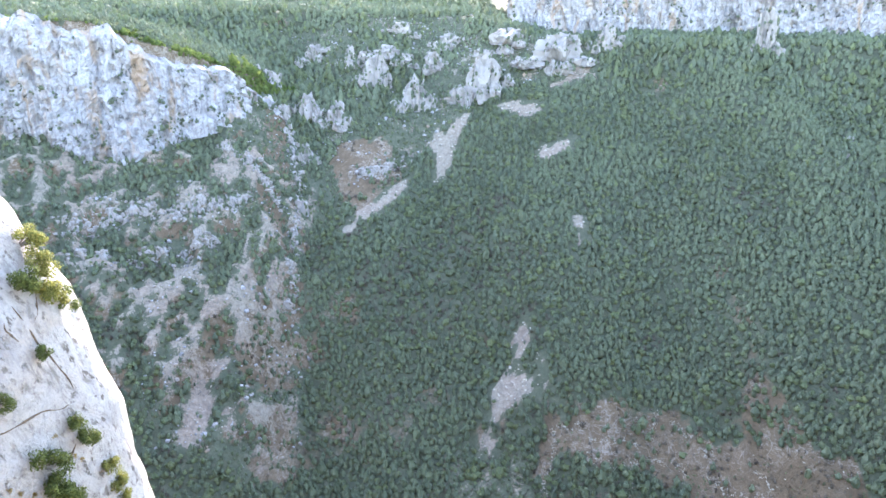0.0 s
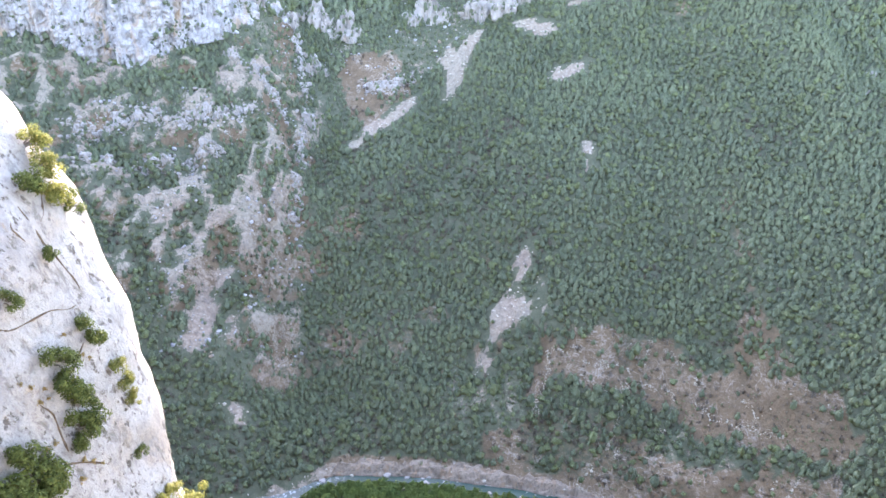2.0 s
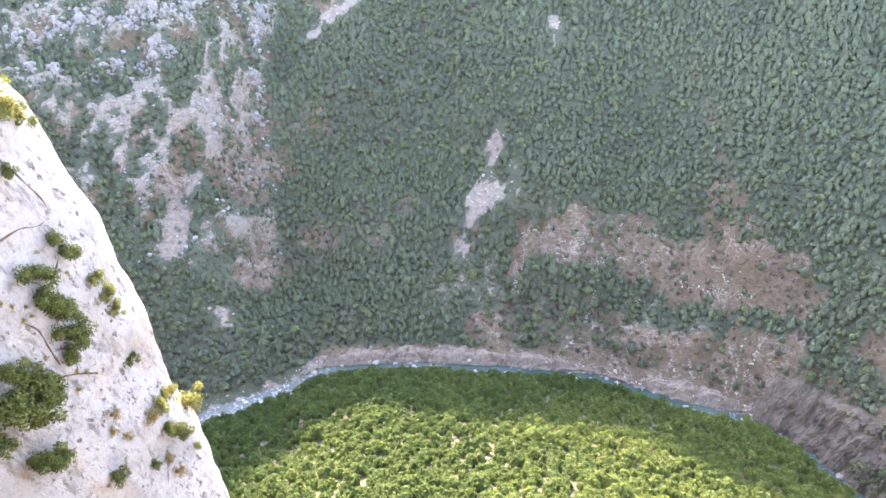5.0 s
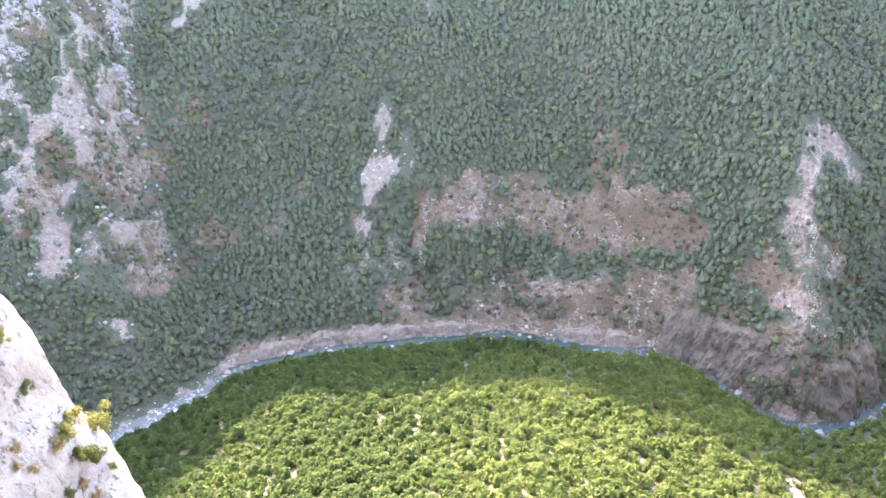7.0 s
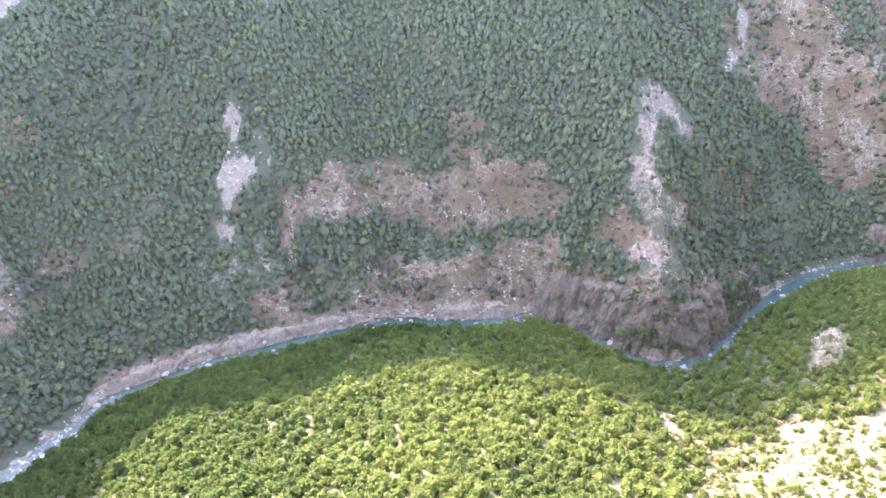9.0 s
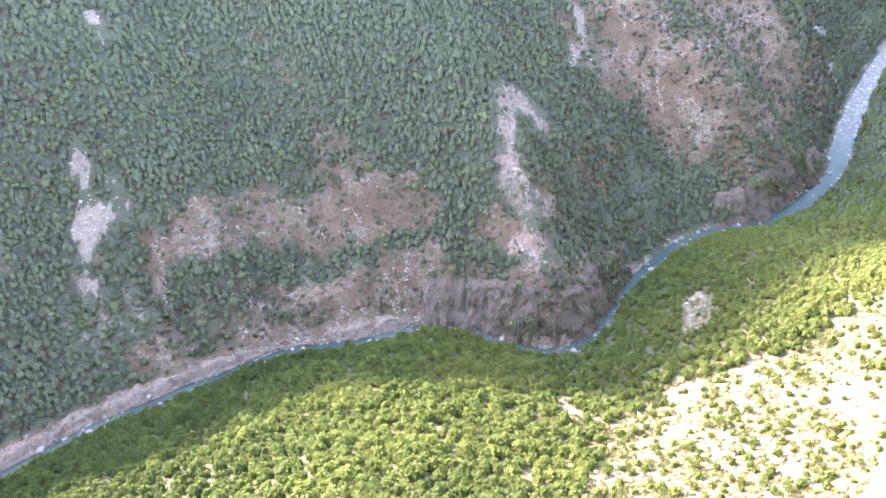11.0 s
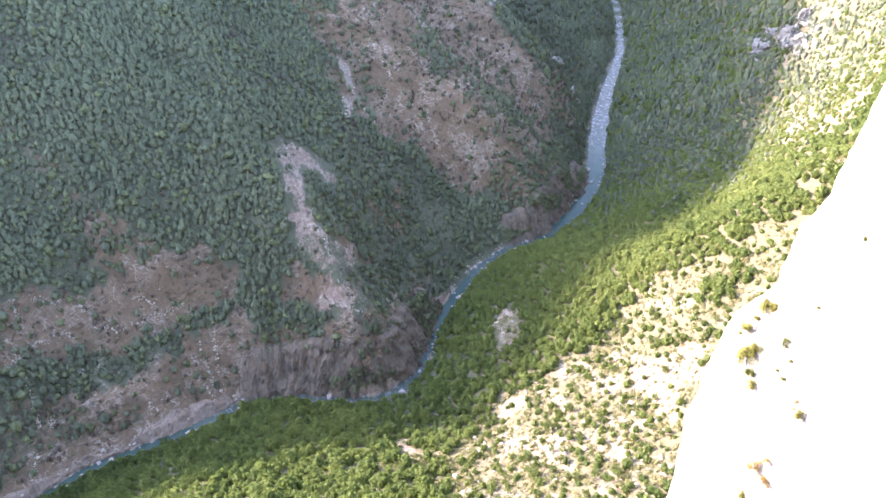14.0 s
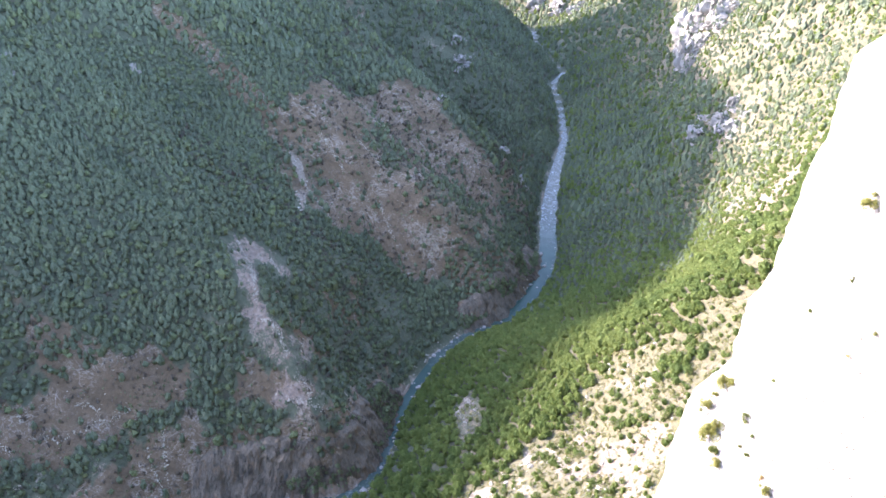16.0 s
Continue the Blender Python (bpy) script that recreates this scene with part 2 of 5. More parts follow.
def along(x, y, line):
    """Distance to a polyline, its side (+1: left of its way) and the length run along it."""
    best = np.full(np.shape(x), 1e18)
    side, run = np.ones(np.shape(x)), np.zeros(np.shape(x))
    length = 0.0
    for (ax, ay), (bx, by) in zip(line[:-1], line[1:]):
        ux, uy = bx - ax, by - ay
        n = math.hypot(ux, uy)
        t = np.clip(((x - ax) * ux + (y - ay) * uy) / (n * n), 0, 1)
        px, py = x - ax - t * ux, y - ay - t * uy
        d2 = px * px + py * py
        near = d2 < best
        best = np.where(near, d2, best)
        side = np.where(near, np.sign(ux * (y - ay) - uy * (x - ax) + 1e-9), side)
        run = np.where(near, length + t * n, run)
        length += n
    return np.sqrt(best), side, run


GULLIES = [  # line, depth, half width
    (np.array([(-72, 315), (-92, 420), (-128, 600), (-150, 720), (-160, 900)], float), 30, 34),
    (np.array([(760, 262), (820, 400), (830, 560), (760, 760)], float), 95, 90),
    (np.array([(1130, 400), (1200, 560), (1180, 800)], float), 55, 90),
    (np.array([(400, 205), (420, 300), (400, 420), (330, 560)], float), 14, 40),
    (np.array([(128, 275), (150, 360), (140, 480)], float), 8, 30),
    (np.array([(30, 300), (20, 420), (-10, 560)], float), 10, 36),
]
SPURS = [
    (np.array([(640, 250), (640, 400), (600, 620)], float), 42, 62),
    (np.array([(236, 212), (236, 240)], float), 6, 30),
    (np.array([(474, 200), (470, 240)], float), 16, 30),
    (np.array([(-110, 470), (-140, 560), (-150, 640)], float), 18, 40),
    (np.array([(1000, 360), (1010, 560)], float), 20, 80),
]
CLIFF_LEFT = np.array([(-470, 410), (-400, 470), (-330, 500), (-285, 512), (-240, 528), (-205, 556), (-175, 590), (-150, 640)], float)
CLIFF_TOP = np.array([(70, 770), (150, 742), (215, 728), (300, 690), (385, 655), (470, 640), (560, 640), (720, 690), (900, 800), (1080, 1000), (1200, 1400)], float)
RIM = np.array([(-420, -160), (-120, 12), (-44, 18), (-23, 9), (-6, -3), (-0.45, 0.4), (0.45, 0.4), (0.7, -9), (8, -30), (50, -40), (84, -30), (118, -16), (190, -70), (330, -110), (480, -130), (640, -150), (1000, -60), (1500, 60), (2300, 330), (3600, 700)], float)


def ridged(x, y, size, octaves, seed):
    return 1 - 2 * np.abs(fbm(x, y, size, octaves, seed, 0.55))


def ribs(x, y, d, run):
    """Rock ribs that run down the steep bank above the river: their height, -1 to 1, and where they stand."""
    zone = smooth(9, 26, d) * smooth(112, 74, d) * smooth(-60, 10, x) * smooth(430, 330, x)
    return ridged(run + 5 * fbm(x, y, 24, 2, 140), d * 0.16, 12, 3, 141), zone


def crags(x, y):
    """Broken ribs on the face below the western cliff."""
    zone = smooth(-84, -112, x) * smooth(325, 370, y) * smooth(600, 540, y)
    return ridged(x + 0.45 * y, 0.5 * y - 0.3 * x, 20, 4, 151), zone


def crest_left(x):
    return np.interp(x, [-330, -265, -214, -175, -150, -130], [289, 284, 262, 243, 217, 190])


def river_half(x):
    """Half the river's width."""
    return 3.4 + 4.6 * smooth(330, 600, x) - 3.0 * smooth(680, 950, x) + 7.0 * smooth(1600, 1760, x) + 1.2 * smooth(-40, -100, x)


def ground(x, y):
    """Height of the land at x, y (arrays)."""
    x, y = np.asarray(x, float), np.asarray(y, float)
    wob = 10 * fbm(x, y, 120, 3, 5)
    d, side, run = along(x, y, RIVER)
    w = river_half(x)
    # the far bank: a rock ledge, then a long wooded slope
    m = np.maximum(d + wob * smooth(20, 90, d), 0)
    east = smooth(300, 700, x)
    bank = 4.0 * smooth(w, w + 4, d) + (10 + 8 * smooth(-60, 120, x)) * smooth(w + 4, 32, m)
    far = bank + 0.62 * np.maximum(m - 30, 0) + 14 * smooth(35, 95, m) * smooth(-20, 60, x) * (1 - east)
    left = smooth(-90, -150, x) * smooth(700, 560, y)
    far = far + left * 0.06 * np.maximum(m - 60, 0)
    bluff = smooth(175, 205, x) * smooth(300, 270, x) + smooth(425, 452, x) * smooth(530, 495, x)
    far = far + 15 * bluff * smooth(w + 4, w + 15, d + 3 * fbm(x, y, 14, 3, 9))
    rib, rib_zone = ribs(x, y, d, run)
    crag, crag_zone = crags(x, y)
    far = far + 2.4 * rib * rib_zone + 5.0 * crag * crag_zone
    for line, depth, wide in GULLIES:
        far = far - depth * np.exp(-(along(x, y, line)[0] / wide) ** 2) * smooth(15, 70, d)
    for line, depth, wide in SPURS:
        far = far + depth * np.exp(-(along(x, y, line)[0] / wide) ** 2) * smooth(15, 60, d)
    cap = 284.0 - 24 * smooth(20, 110, x) + 40 * smooth(500, 1500, x)
    far = np.where(far > cap, cap + 0.10 * (far - cap), far)
    # the cliff at the left and the plateau behind it
    dl, sl, rl = along(x, y, CLIFF_LEFT)
    top_l = crest_left(x) - 2
    behind = smooth(6, 16, dl * sl) * smooth(-138, -160, x) * smooth(150, 60, dl)
    lift = np.maximum(top_l - far, 0) * behind
    far = far + lift
    # the cliff at the top of the wooded slope
    dt, st, rt = along(x, y, CLIFF_TOP)
    far = far + 70 * smooth(6, 16, dt * st) * smooth(55, 110, x)
    # unseen rise behind the cliff, added to cast shade on the near slope
    far = far + smooth(0, 130, dt * st) * (10 * smooth(60, 200, x) + 100 * smooth(330, 560, x)) * smooth(1500, 1000, x)
    # an added ridge, its top out of view, to shade the far end of the gorge
    far = far + 300 * smooth(170, 620, m) * smooth(880, 1250, x)
    # the hill far behind
    far = far + 130 * smooth(900, 1500, y) * smooth(350, -100, x)
    # the near bank: scree and woods up to the foot of the wall that carries the eye
    n = np.maximum(d + 0.6 * wob * smooth(20, 90, d), 0)
    steep = 0.62 + 0.95 * smooth(180, 480, x) * (1 - 0.75 * smooth(1250, 1600, x))
    near = 2.5 * smooth(w, w + 5, d) + 0.53 * np.maximum(n - w - 4, 0) + (steep - 0.53) * np.maximum(n - 115, 0)
    dr, sr, rr = along(x, y, RIM)
    lip = dr * sr                                  # + : out in the gorge
    roof = 298.3 + 0.02 * np.maximum(-lip, 0) + 1.2 * fbm(x, y, 30, 3, 8) * smooth(4, 20, -lip)
    near = np.minimum(near, 296)
    fall = np.clip((lip - 0.2) / (13 + 12 * smooth(60, 300, x)), 0, 1)
    near = near + (roof - near) * (1 - fall) ** 3
    z = np.where(side > 0, far, near)
    rough = 2.2 * fbm(x, y, 34, 4, 2) * smooth(14, 45, d) * smooth(6, 30, np.abs(lip))
    return np.where(d < w + 1, -1.6 + 1.4 * smooth(w - 3, w + 1, d), z + rough)


# outlines of bare scree, rocky ground and dry meadows, mostly traced from the camera's view onto the plan, in metres
SCREE = []
SCREE += [[(54, 428), (47, 421), (47, 409), (40, 403), (32, 397), (29, 381), (35, 374), (40, 381), (51, 379), (59, 384), (52, 395), (49, 407), (59, 414), (59, 424)],
          [(62, 405), (67, 404), (67, 388), (62, 380), (60, 389)],
          [(19, 376), (32, 373), (34, 358), (24, 359)],
          [(-132, 324), (-114, 329), (-113, 316), (-123, 315)],
          [(-158, 370), (-153, 391), (-145, 381), (-145, 367), (-145, 347), (-155, 340)],
          [(-139, 373), (-128, 379), (-130, 368), (-135, 357)]]
SCREE += [[(-150, 394), (-142, 404), (-137, 395), (-145, 388)],
          [(-185, 441), (-176, 453), (-164, 436), (-181, 432)],
          [(-80, 510), (-66, 534), (-39, 559), (-27, 571), (-31, 551), (-56, 525), (-70, 511)],
          [(28, 618), (18, 601), (10, 585), (6, 570), (-9, 563), (-6, 581), (-12, 599), (-4, 610), (2, 598), (8, 609), (15, 616)],
          [(48, 614), (68, 618), (89, 611), (81, 601), (59, 601)],
          [(94, 629), (131, 647), (138, 629), (124, 632), (101, 624)]]
SCREE += [[(75, 557), (80, 568), (113, 569), (101, 555), (83, 552)],
          [(95, 493), (108, 492), (100, 467)],
          [(297, 320), (310, 323), (320, 314), (326, 298), (315, 278), (307, 281), (312, 293), (304, 299), (288, 283), (267, 265), (261, 273), (278, 293)],
          [(260, 274), (270, 268), (263, 252), (270, 241), (284, 241), (264, 226), (249, 231), (249, 246), (252, 262)],
          [(234, 238), (247, 231), (259, 220), (249, 208), (236, 219), (233, 230)]]
SCREE += [[(424, 363), (429, 357), (415, 339), (408, 345)],
          [(401, 343), (406, 338), (385, 318), (374, 319)],
          [(301, 150), (318, 147), (291, 128), (273, 123), (270, 130)],
          [(181, 139), (191, 138), (170, 113), (166, 116)],
          [(721, 84), (709, 60), (659, 34), (625, 33), (631, 61)],
          [(983, 158), (1038, 161), (1000, 127), (902, 83), (782, 57), (777, 72), (814, 102)],
          [(932, 545), (942, 516), (936, 475), (962, 450), (950, 447), (920, 467), (925, 498)]]
SCREE += [[(941, 530), (924, 511), (911, 509), (922, 527)],
          [(554, 43), (567, 32), (456, 5), (432, 13), (477, 31)],
          [(744, 219), (745, 201), (711, 193), (703, 202)]]
ROCKY = []
ROCKY += [[(-273, 436), (-265, 478), (-194, 506), (-153, 516), (-145, 495), (-156, 467), (-162, 443), (-195, 405), (-219, 427), (-250, 426)],
          [(-201, 369), (-169, 413), (-141, 436), (-106, 476), (-98, 441), (-97, 376), (-120, 342), (-151, 342), (-181, 357)],
          [(-163, 763), (-49, 758), (166, 748), (140, 639), (34, 637), (-12, 596), (-68, 558), (-104, 544), (-115, 630)],
          [(-191, 586), (-148, 619), (-126, 603), (-110, 510), (-127, 480), (-140, 530), (-172, 543)]]
ROCKY += [[(224, 111), (253, 87), (322, 61), (321, 41), (214, 11), (160, 11), (119, 70), (117, 81), (169, 95)],
          [(1199, 244), (1000, 110), (770, 10), (609, -32), (472, -20), (426, -9), (400, 0), (474, 24), (620, 38), (760, 76), (900, 132), (1103, 195)]]
MEADOW = []
MEADOW += [[(66, 368), (87, 360), (119, 363), (136, 366), (152, 348), (185, 325), (214, 306), (222, 279), (213, 275), (196, 287), (176, 293), (150, 312), (133, 326), (93, 340), (72, 345), (58, 329), (54, 334)],
          [(51, 328), (101, 325), (135, 297), (182, 283), (210, 265), (196, 253), (209, 235), (246, 201), (287, 208), (266, 189), (227, 196), (199, 240), (154, 265), (108, 289), (62, 304), (19, 309), (18, 315)]]
MEADOW += [[(227, 256), (245, 258), (245, 233), (255, 216), (248, 205), (231, 227), (223, 249)],
          [(427, 396), (458, 378), (555, 380), (608, 347), (606, 307), (610, 277), (583, 245), (533, 215), (462, 210), (439, 232), (414, 259), (418, 293), (388, 314), (414, 364)],
          [(-104, 397), (-65, 397), (-11, 410), (5, 390), (-32, 373), (-86, 376), (-110, 349), (-121, 354)],
          [(449, 377), (556, 381), (621, 368), (649, 329), (571, 302), (460, 312), (438, 365)]]
MEADOW += [[(-97, 606), (-46, 600), (-30, 559), (-65, 528), (-91, 553)]]

# ---------------------------------------------------------------- meshes from arrays
def mesh_of(name, verts, faces, material, smooth_faces=False, **attributes):
    """A mesh from arrays: verts n x 3, faces m x 3 or m x 4; attributes are floats on points."""
    me = bpy.data.meshes.new(name)
    verts, faces = np.asarray(verts, np.float32), np.asarray(faces, np.int32)
    k = faces.shape[1]
    me.vertices.add(len(verts)), me.loops.add(faces.size), me.polygons.add(len(faces))
    me.vertices.foreach_set("co", verts.ravel())
    me.loops.foreach_set("vertex_index", faces.ravel())
    me.polygons.foreach_set("loop_start", np.arange(0, faces.size, k, dtype=np.int32))
    me.polygons.foreach_set("use_smooth", np.full(len(faces), smooth_faces))
    for key, values in attributes.items():
        me.attributes.new(key, "FLOAT", "POINT").data.foreach_set("value", np.asarray(values, np.float32).ravel())
    me.materials.append(material)
    me.update(calc_edges=True)
    return me


def grid_faces(rows, cols):
    i = np.arange(rows * cols).reshape(rows, cols)
    return np.stack([i[:-1, :-1], i[:-1, 1:], i[1:, 1:], i[1:, :-1]], -1).reshape(-1, 4)


def inside(x, y, polygon):
    hit = np.zeros(np.shape(x), bool)
    for (ax, ay), (bx, by) in zip(polygon, polygon[1:] + polygon[:1]):
        if ay != by:
            hit ^= ((ay > y) != (by > y)) & (x < (bx - ax) * (y - ay) / (by - ay) + ax)
    return hit


def covers(x, y, polygons, jitter):
    wx, wy = x + jitter * fbm(x, y, jitter * 3, 3, 31), y + jitter * fbm(x, y, jitter * 3, 3, 47)
    out = np.zeros(np.shape(x))
    for polygon in polygons:
        out = np.maximum(out, inside(wx, wy, polygon))
    return out


def surface_kinds(x, y):
    """How bare (rock) and how grassy (meadow) the land is at x, y."""
    d, side, run = along(x, y, RIVER)
    rock = np.maximum(np.maximum(0.82 * covers(x, y, SCREE[:14] + SCREE[17:19] + SCREE[20:21], 3.2), 0.68 * covers(x, y, SCREE[14:17], 1.4)), np.maximum(0.66 * covers(x, y, SCREE[19:20], 2.0), 0.50 * covers(x, y, SCREE[21:], 6.0)))
    rocky = covers(x, y, ROCKY, 8)
    rocky = rocky * np.where(side > 0, 1 - 0.8 * smooth(0.08, 0.40, fbm(x, y, 34, 3, 205)), 1.0)
    near_rocky = np.where(side < 0, 0.06 + 0.14 * smooth(0.0, 0.4, fbm(x, y, 14, 3, 61)), 0.0)
    rock = np.maximum(rock, rocky * np.where(side > 0, 0.30 + 0.26 * smooth(-0.3, 0.5, fbm(x, y, 14, 3, 61)), np.where(x > 450, 0.14 + 1.5 * near_rocky, 0.22 + 2.2 * near_rocky)))
    rock = rock * (0.72 + 0.28 * smooth(-0.6, 0.1, fbm(x, y, 11, 3, 63)))
    w = river_half(x)
    rock = np.maximum(rock, smooth(np.where(side > 0, 9 - 5 * (smooth(235, 270, x) + smooth(-50, -80, x)), 2), np.where(side > 0, 4.5 - 2.5 * (smooth(235, 270, x) + smooth(-50, -80, x)), 0), d - w + 3 * fbm(x, y, 9, 2, 3)) * 0.62)
    rib, zone = ribs(x, y, d, run)
    rock = np.maximum(rock, 0.50 * smooth(0.45, 0.85, rib + 0.25 * fbm(x, y, 9, 2, 143)) * zone * (side > 0) * smooth(0.0, 0.35, fbm(x, y, 50, 2, 144) + 0.3))
    crag, zone = crags(x, y)
    rock = np.maximum(rock, 0.66 * smooth(0.25, 0.75, crag + 0.3 * fbm(x, y, 12, 2, 153)) * zone)
    lip = along(x, y, RIM)[0]
    bare = smooth(180, 78, lip + 34 * fbm(x, y, 38, 4, 155)) * smooth(100, 170, x) * smooth(440, 310, x) * (side < 0)
    wash = fbm(along(x, y, RIM)[2] * 2.2, lip * 0.75, 20, 3, 157)
    rock = np.maximum(rock, bare * (0.26 + 0.36 * smooth(-0.05, 0.35, wash)))
    meadow = np.maximum(np.maximum(covers(x, y, MEADOW[:1] + MEADOW[2:3] + MEADOW[5:], 8), 0.74 * covers(x, y, MEADOW[3:4], 14)), 0.62 * covers(x, y, MEADOW[1:2] + MEADOW[4:5], 8))
    meadow = meadow * (0.85 + 0.40 * fbm(x, y, 40, 3, 12))
    meadow = np.maximum(meadow, (side > 0) * smooth(13, 6, d - w) * smooth(330, 270, x) * smooth(-75, -55, x))
    return rock, np.clip(meadow, 0, 1)


def earth_at(x, y):
    """Where the broken ground is tan earth from a landslide."""
    return np.maximum(covers(x, y, SCREE[14:17] + SCREE[19:20], 2.0), 0.6 * covers(x, y, MEADOW[:3], 8.0))


def steps(lo, hi, fine, left, right, grow, most=42):
    mid = np.arange(lo, hi + fine, fine)
    a, s, out = lo, fine, []
    while a > left:
        s = min(s * grow, most)
        a -= s
        out.append(a)
    b, s, tail = mid[-1], fine, []
    while b < right:
        s = min(s * grow, most)
        b += s
        tail.append(b)
    return np.concatenate([out[::-1], mid, tail])


# ---------------------------------------------------------------- the land, one sheet
close = np.append(np.arange(-11.5, 11.6, 2.3), np.arange(-1.9, 2.0, 0.35))
gx, gy = np.meshgrid(np.unique(np.append(steps(-330, 560, 4.6, -3000, 4300, 1.07), close)), np.unique(np.append(steps(-60, 780, 4.6, -2200, 4000, 1.08), close)))
gz = ground(gx, gy)
rock_at, meadow_at = surface_kinds(gx, gy)
steepness = np.hypot(np.gradient(gz, axis=1) / np.gradient(gx, axis=1), np.gradient(gz, axis=0) / np.gradient(gy, axis=0))
rock_at = np.maximum(rock_at, np.where((along(gx, gy, RIVER)[1] < 0) & (gx > 200), 0.20 + 0.30 * smooth(-0.1, 0.4, fbm(gx, gy, 26, 3, 163)), 0.50) * smooth(1.1, 1.7, steepness))
meadow_at = np.maximum(meadow_at, 0.85 * smooth(0.95, 1.3, steepness) * (along(gx, gy, RIVER)[1] > 0))
land = new("ground", mesh_of("ground", np.stack([gx, gy, gz], -1).reshape(-1, 3), grid_faces(*gx.shape), LAND, True, rock=rock_at, meadow=meadow_at, earth=earth_at(gx, gy), sward=(along(gx, gy, RIVER)[1] < 0) * smooth(25, 70, along(gx, gy, RIVER)[0])))
tagged(land, "steep gorge slopes of forest floor, dry grass and pale scree", "ground", kind="structure")


# ---------------------------------------------------------------- the river
def build_river():
    pts, seg = [], np.diff(RIVER, axis=0)
    for p, s in zip(RIVER[:-1], seg):
        n = max(2, int(np.hypot(*s) / 6))
        pts += [p + s * k / n for k in range(n)]
    pts = np.array(pts)
    for _ in range(3):
        pts[1:-1] = 0.25 * pts[:-2] + 0.5 * pts[1:-1] + 0.25 * pts[2:]
    tang = np.gradient(pts, axis=0)
    tang /= np.linalg.norm(tang, axis=1)[:, None]
    norm = np.stack([-tang[:, 1], tang[:, 0]], 1)
    run = np.arange(len(pts)) * 6.0
    across = np.linspace(-1, 1, 9)
    v = [[(*(p + n * (h * a)), 0.12 * vnoise(np.array([r * 0.2]), np.array([a * 2.0]), 77)[0]) for a in across] for p, n, r, h in zip(pts, norm, run, river_half(pts[:, 0]) + 0.9)]
    rapid = np.repeat(np.clip(smooth(560, 680, pts[:, 0]) + 0.8 * smooth(-40, -90, pts[:, 0]) + 0.22 * smooth(0.25, 0.6, vnoise(run / 55.0, run * 0, 21)), 0, 1), 9)
    ob = new("water", mesh_of("water", np.array(v).reshape(-1, 3), grid_faces(len(pts), 9), WATER, True, rapid=rapid))
    tagged(ob, "narrow turquoise mountain river with white rapids", "river", kind="structure")


build_river()


# ---------------------------------------------------------------- rock walls
def rock_sheet(name, points, label, material, kind="structure", category="cliff", soft=True):
    ob = new(name, mesh_of(name, points.reshape(-1, 3), grid_faces(*points.shape[:2]), material, soft))
    return tagged(ob, label, category, kind=kind)


def face_cliff(name, line, low, high, label, depth, step=1.35, material=None, ragged=1.0, lean=None):
    """A fluted cliff along a line; low and high give the heights of foot and crest along it."""
    pts, seg = [], np.diff(line, axis=0)
    for p, s in zip(line[:-1], seg):
        n = max(1, int(np.hypot(*s) / step))
        pts += [p + s * k / n for k in range(n)]
    pts = np.array(pts + [line[-1]])
    for _ in range(12):
        pts[1:-1] = 0.25 * pts[:-2] + 0.5 * pts[1:-1] + 0.25 * pts[2:]
    tang = np.gradient(pts, axis=0)
    tang /= np.linalg.norm(tang, axis=1)[:, None]
    out = np.stack([tang[:, 1], -tang[:, 0]], 1)         # away from the rock
    run = np.concatenate([[0], np.cumsum(np.hypot(*np.diff(pts, axis=0).T))])
    tall = int(max(high(pts[:, 0]) - low(pts[:, 0])) / step) + 2
    v = np.linspace(0, 1, tall)
    U, V = np.meshgrid(run, v, indexing="ij")
    pts = pts + out * 6.0
    lo, hi = low(pts[:, 0])[:, None], (high(pts[:, 0]) + 7 * ragged * fbm(run, run * 0, 22, 5, 71, 0.6))[:, None]
    Z = lo + (hi - lo) * V
    push = depth * (0.75 * fbm(U, Z * 0.45, 30, 3, 11) + (0.38 + 0.22 * (depth < 5)) * ridged(U, Z * 0.22, 13, 4, 13) + 0.30 * fbm(U, Z * 0.7, 6, 4, 15, 0.65)) + (lean or depth * 1.3) * (0.5 - V)
    push = push + (0.16 + 0.14 * (depth < 5)) * depth * ridged(U + 0.3 * Z, Z * 0.40, 5.0, 3, 17) + 0.12 * depth * fbm(U, Z, 2.2, 2, 19)
    push = push - 9 * ragged * smooth(0.9, 1.0, V) ** 2
    P = np.stack([pts[:, 0:1] + out[:, 0:1] * push, pts[:, 1:2] + out[:, 1:2] * push, Z], -1)
    return rock_sheet(name, P, label, material or ROCK_FAR, soft=False), P


def bluff(name, x0, x1, label):
    """The rock bluff that the river has cut into its far bank between x0 and x1."""
    xs = np.arange(x0, x1 + 1.0, 4.0)
    line = np.stack([xs, np.interp(xs, RIVER[:, 0], RIVER[:, 1])], 1)
    for _ in range(3):
        line[1:-1] = 0.25 * line[:-2] + 0.5 * line[1:-1] + 0.25 * line[2:]
    tang = np.gradient(line, axis=0)
    left = np.stack([-tang[:, 1], tang[:, 0]], 1) / np.linalg.norm(tang, axis=1)[:, None]
    w = river_half(xs)[:, None]
    crest = line + left * (w + 17)
    tops = ground(crest[:, 0], crest[:, 1]) + 1.0
    tops = np.minimum(tops, 3 + 60 * np.minimum(smooth(x0, x0 + 40, xs), smooth(x1, x1 - 30, xs)))
    return face_cliff(name, line + left * (w + 11), lambda x: -1.0 + 0 * x, lambda x: np.interp(x, xs, tops), label, 2.8, 1.1, BLUFF, 0.4, 17.0)


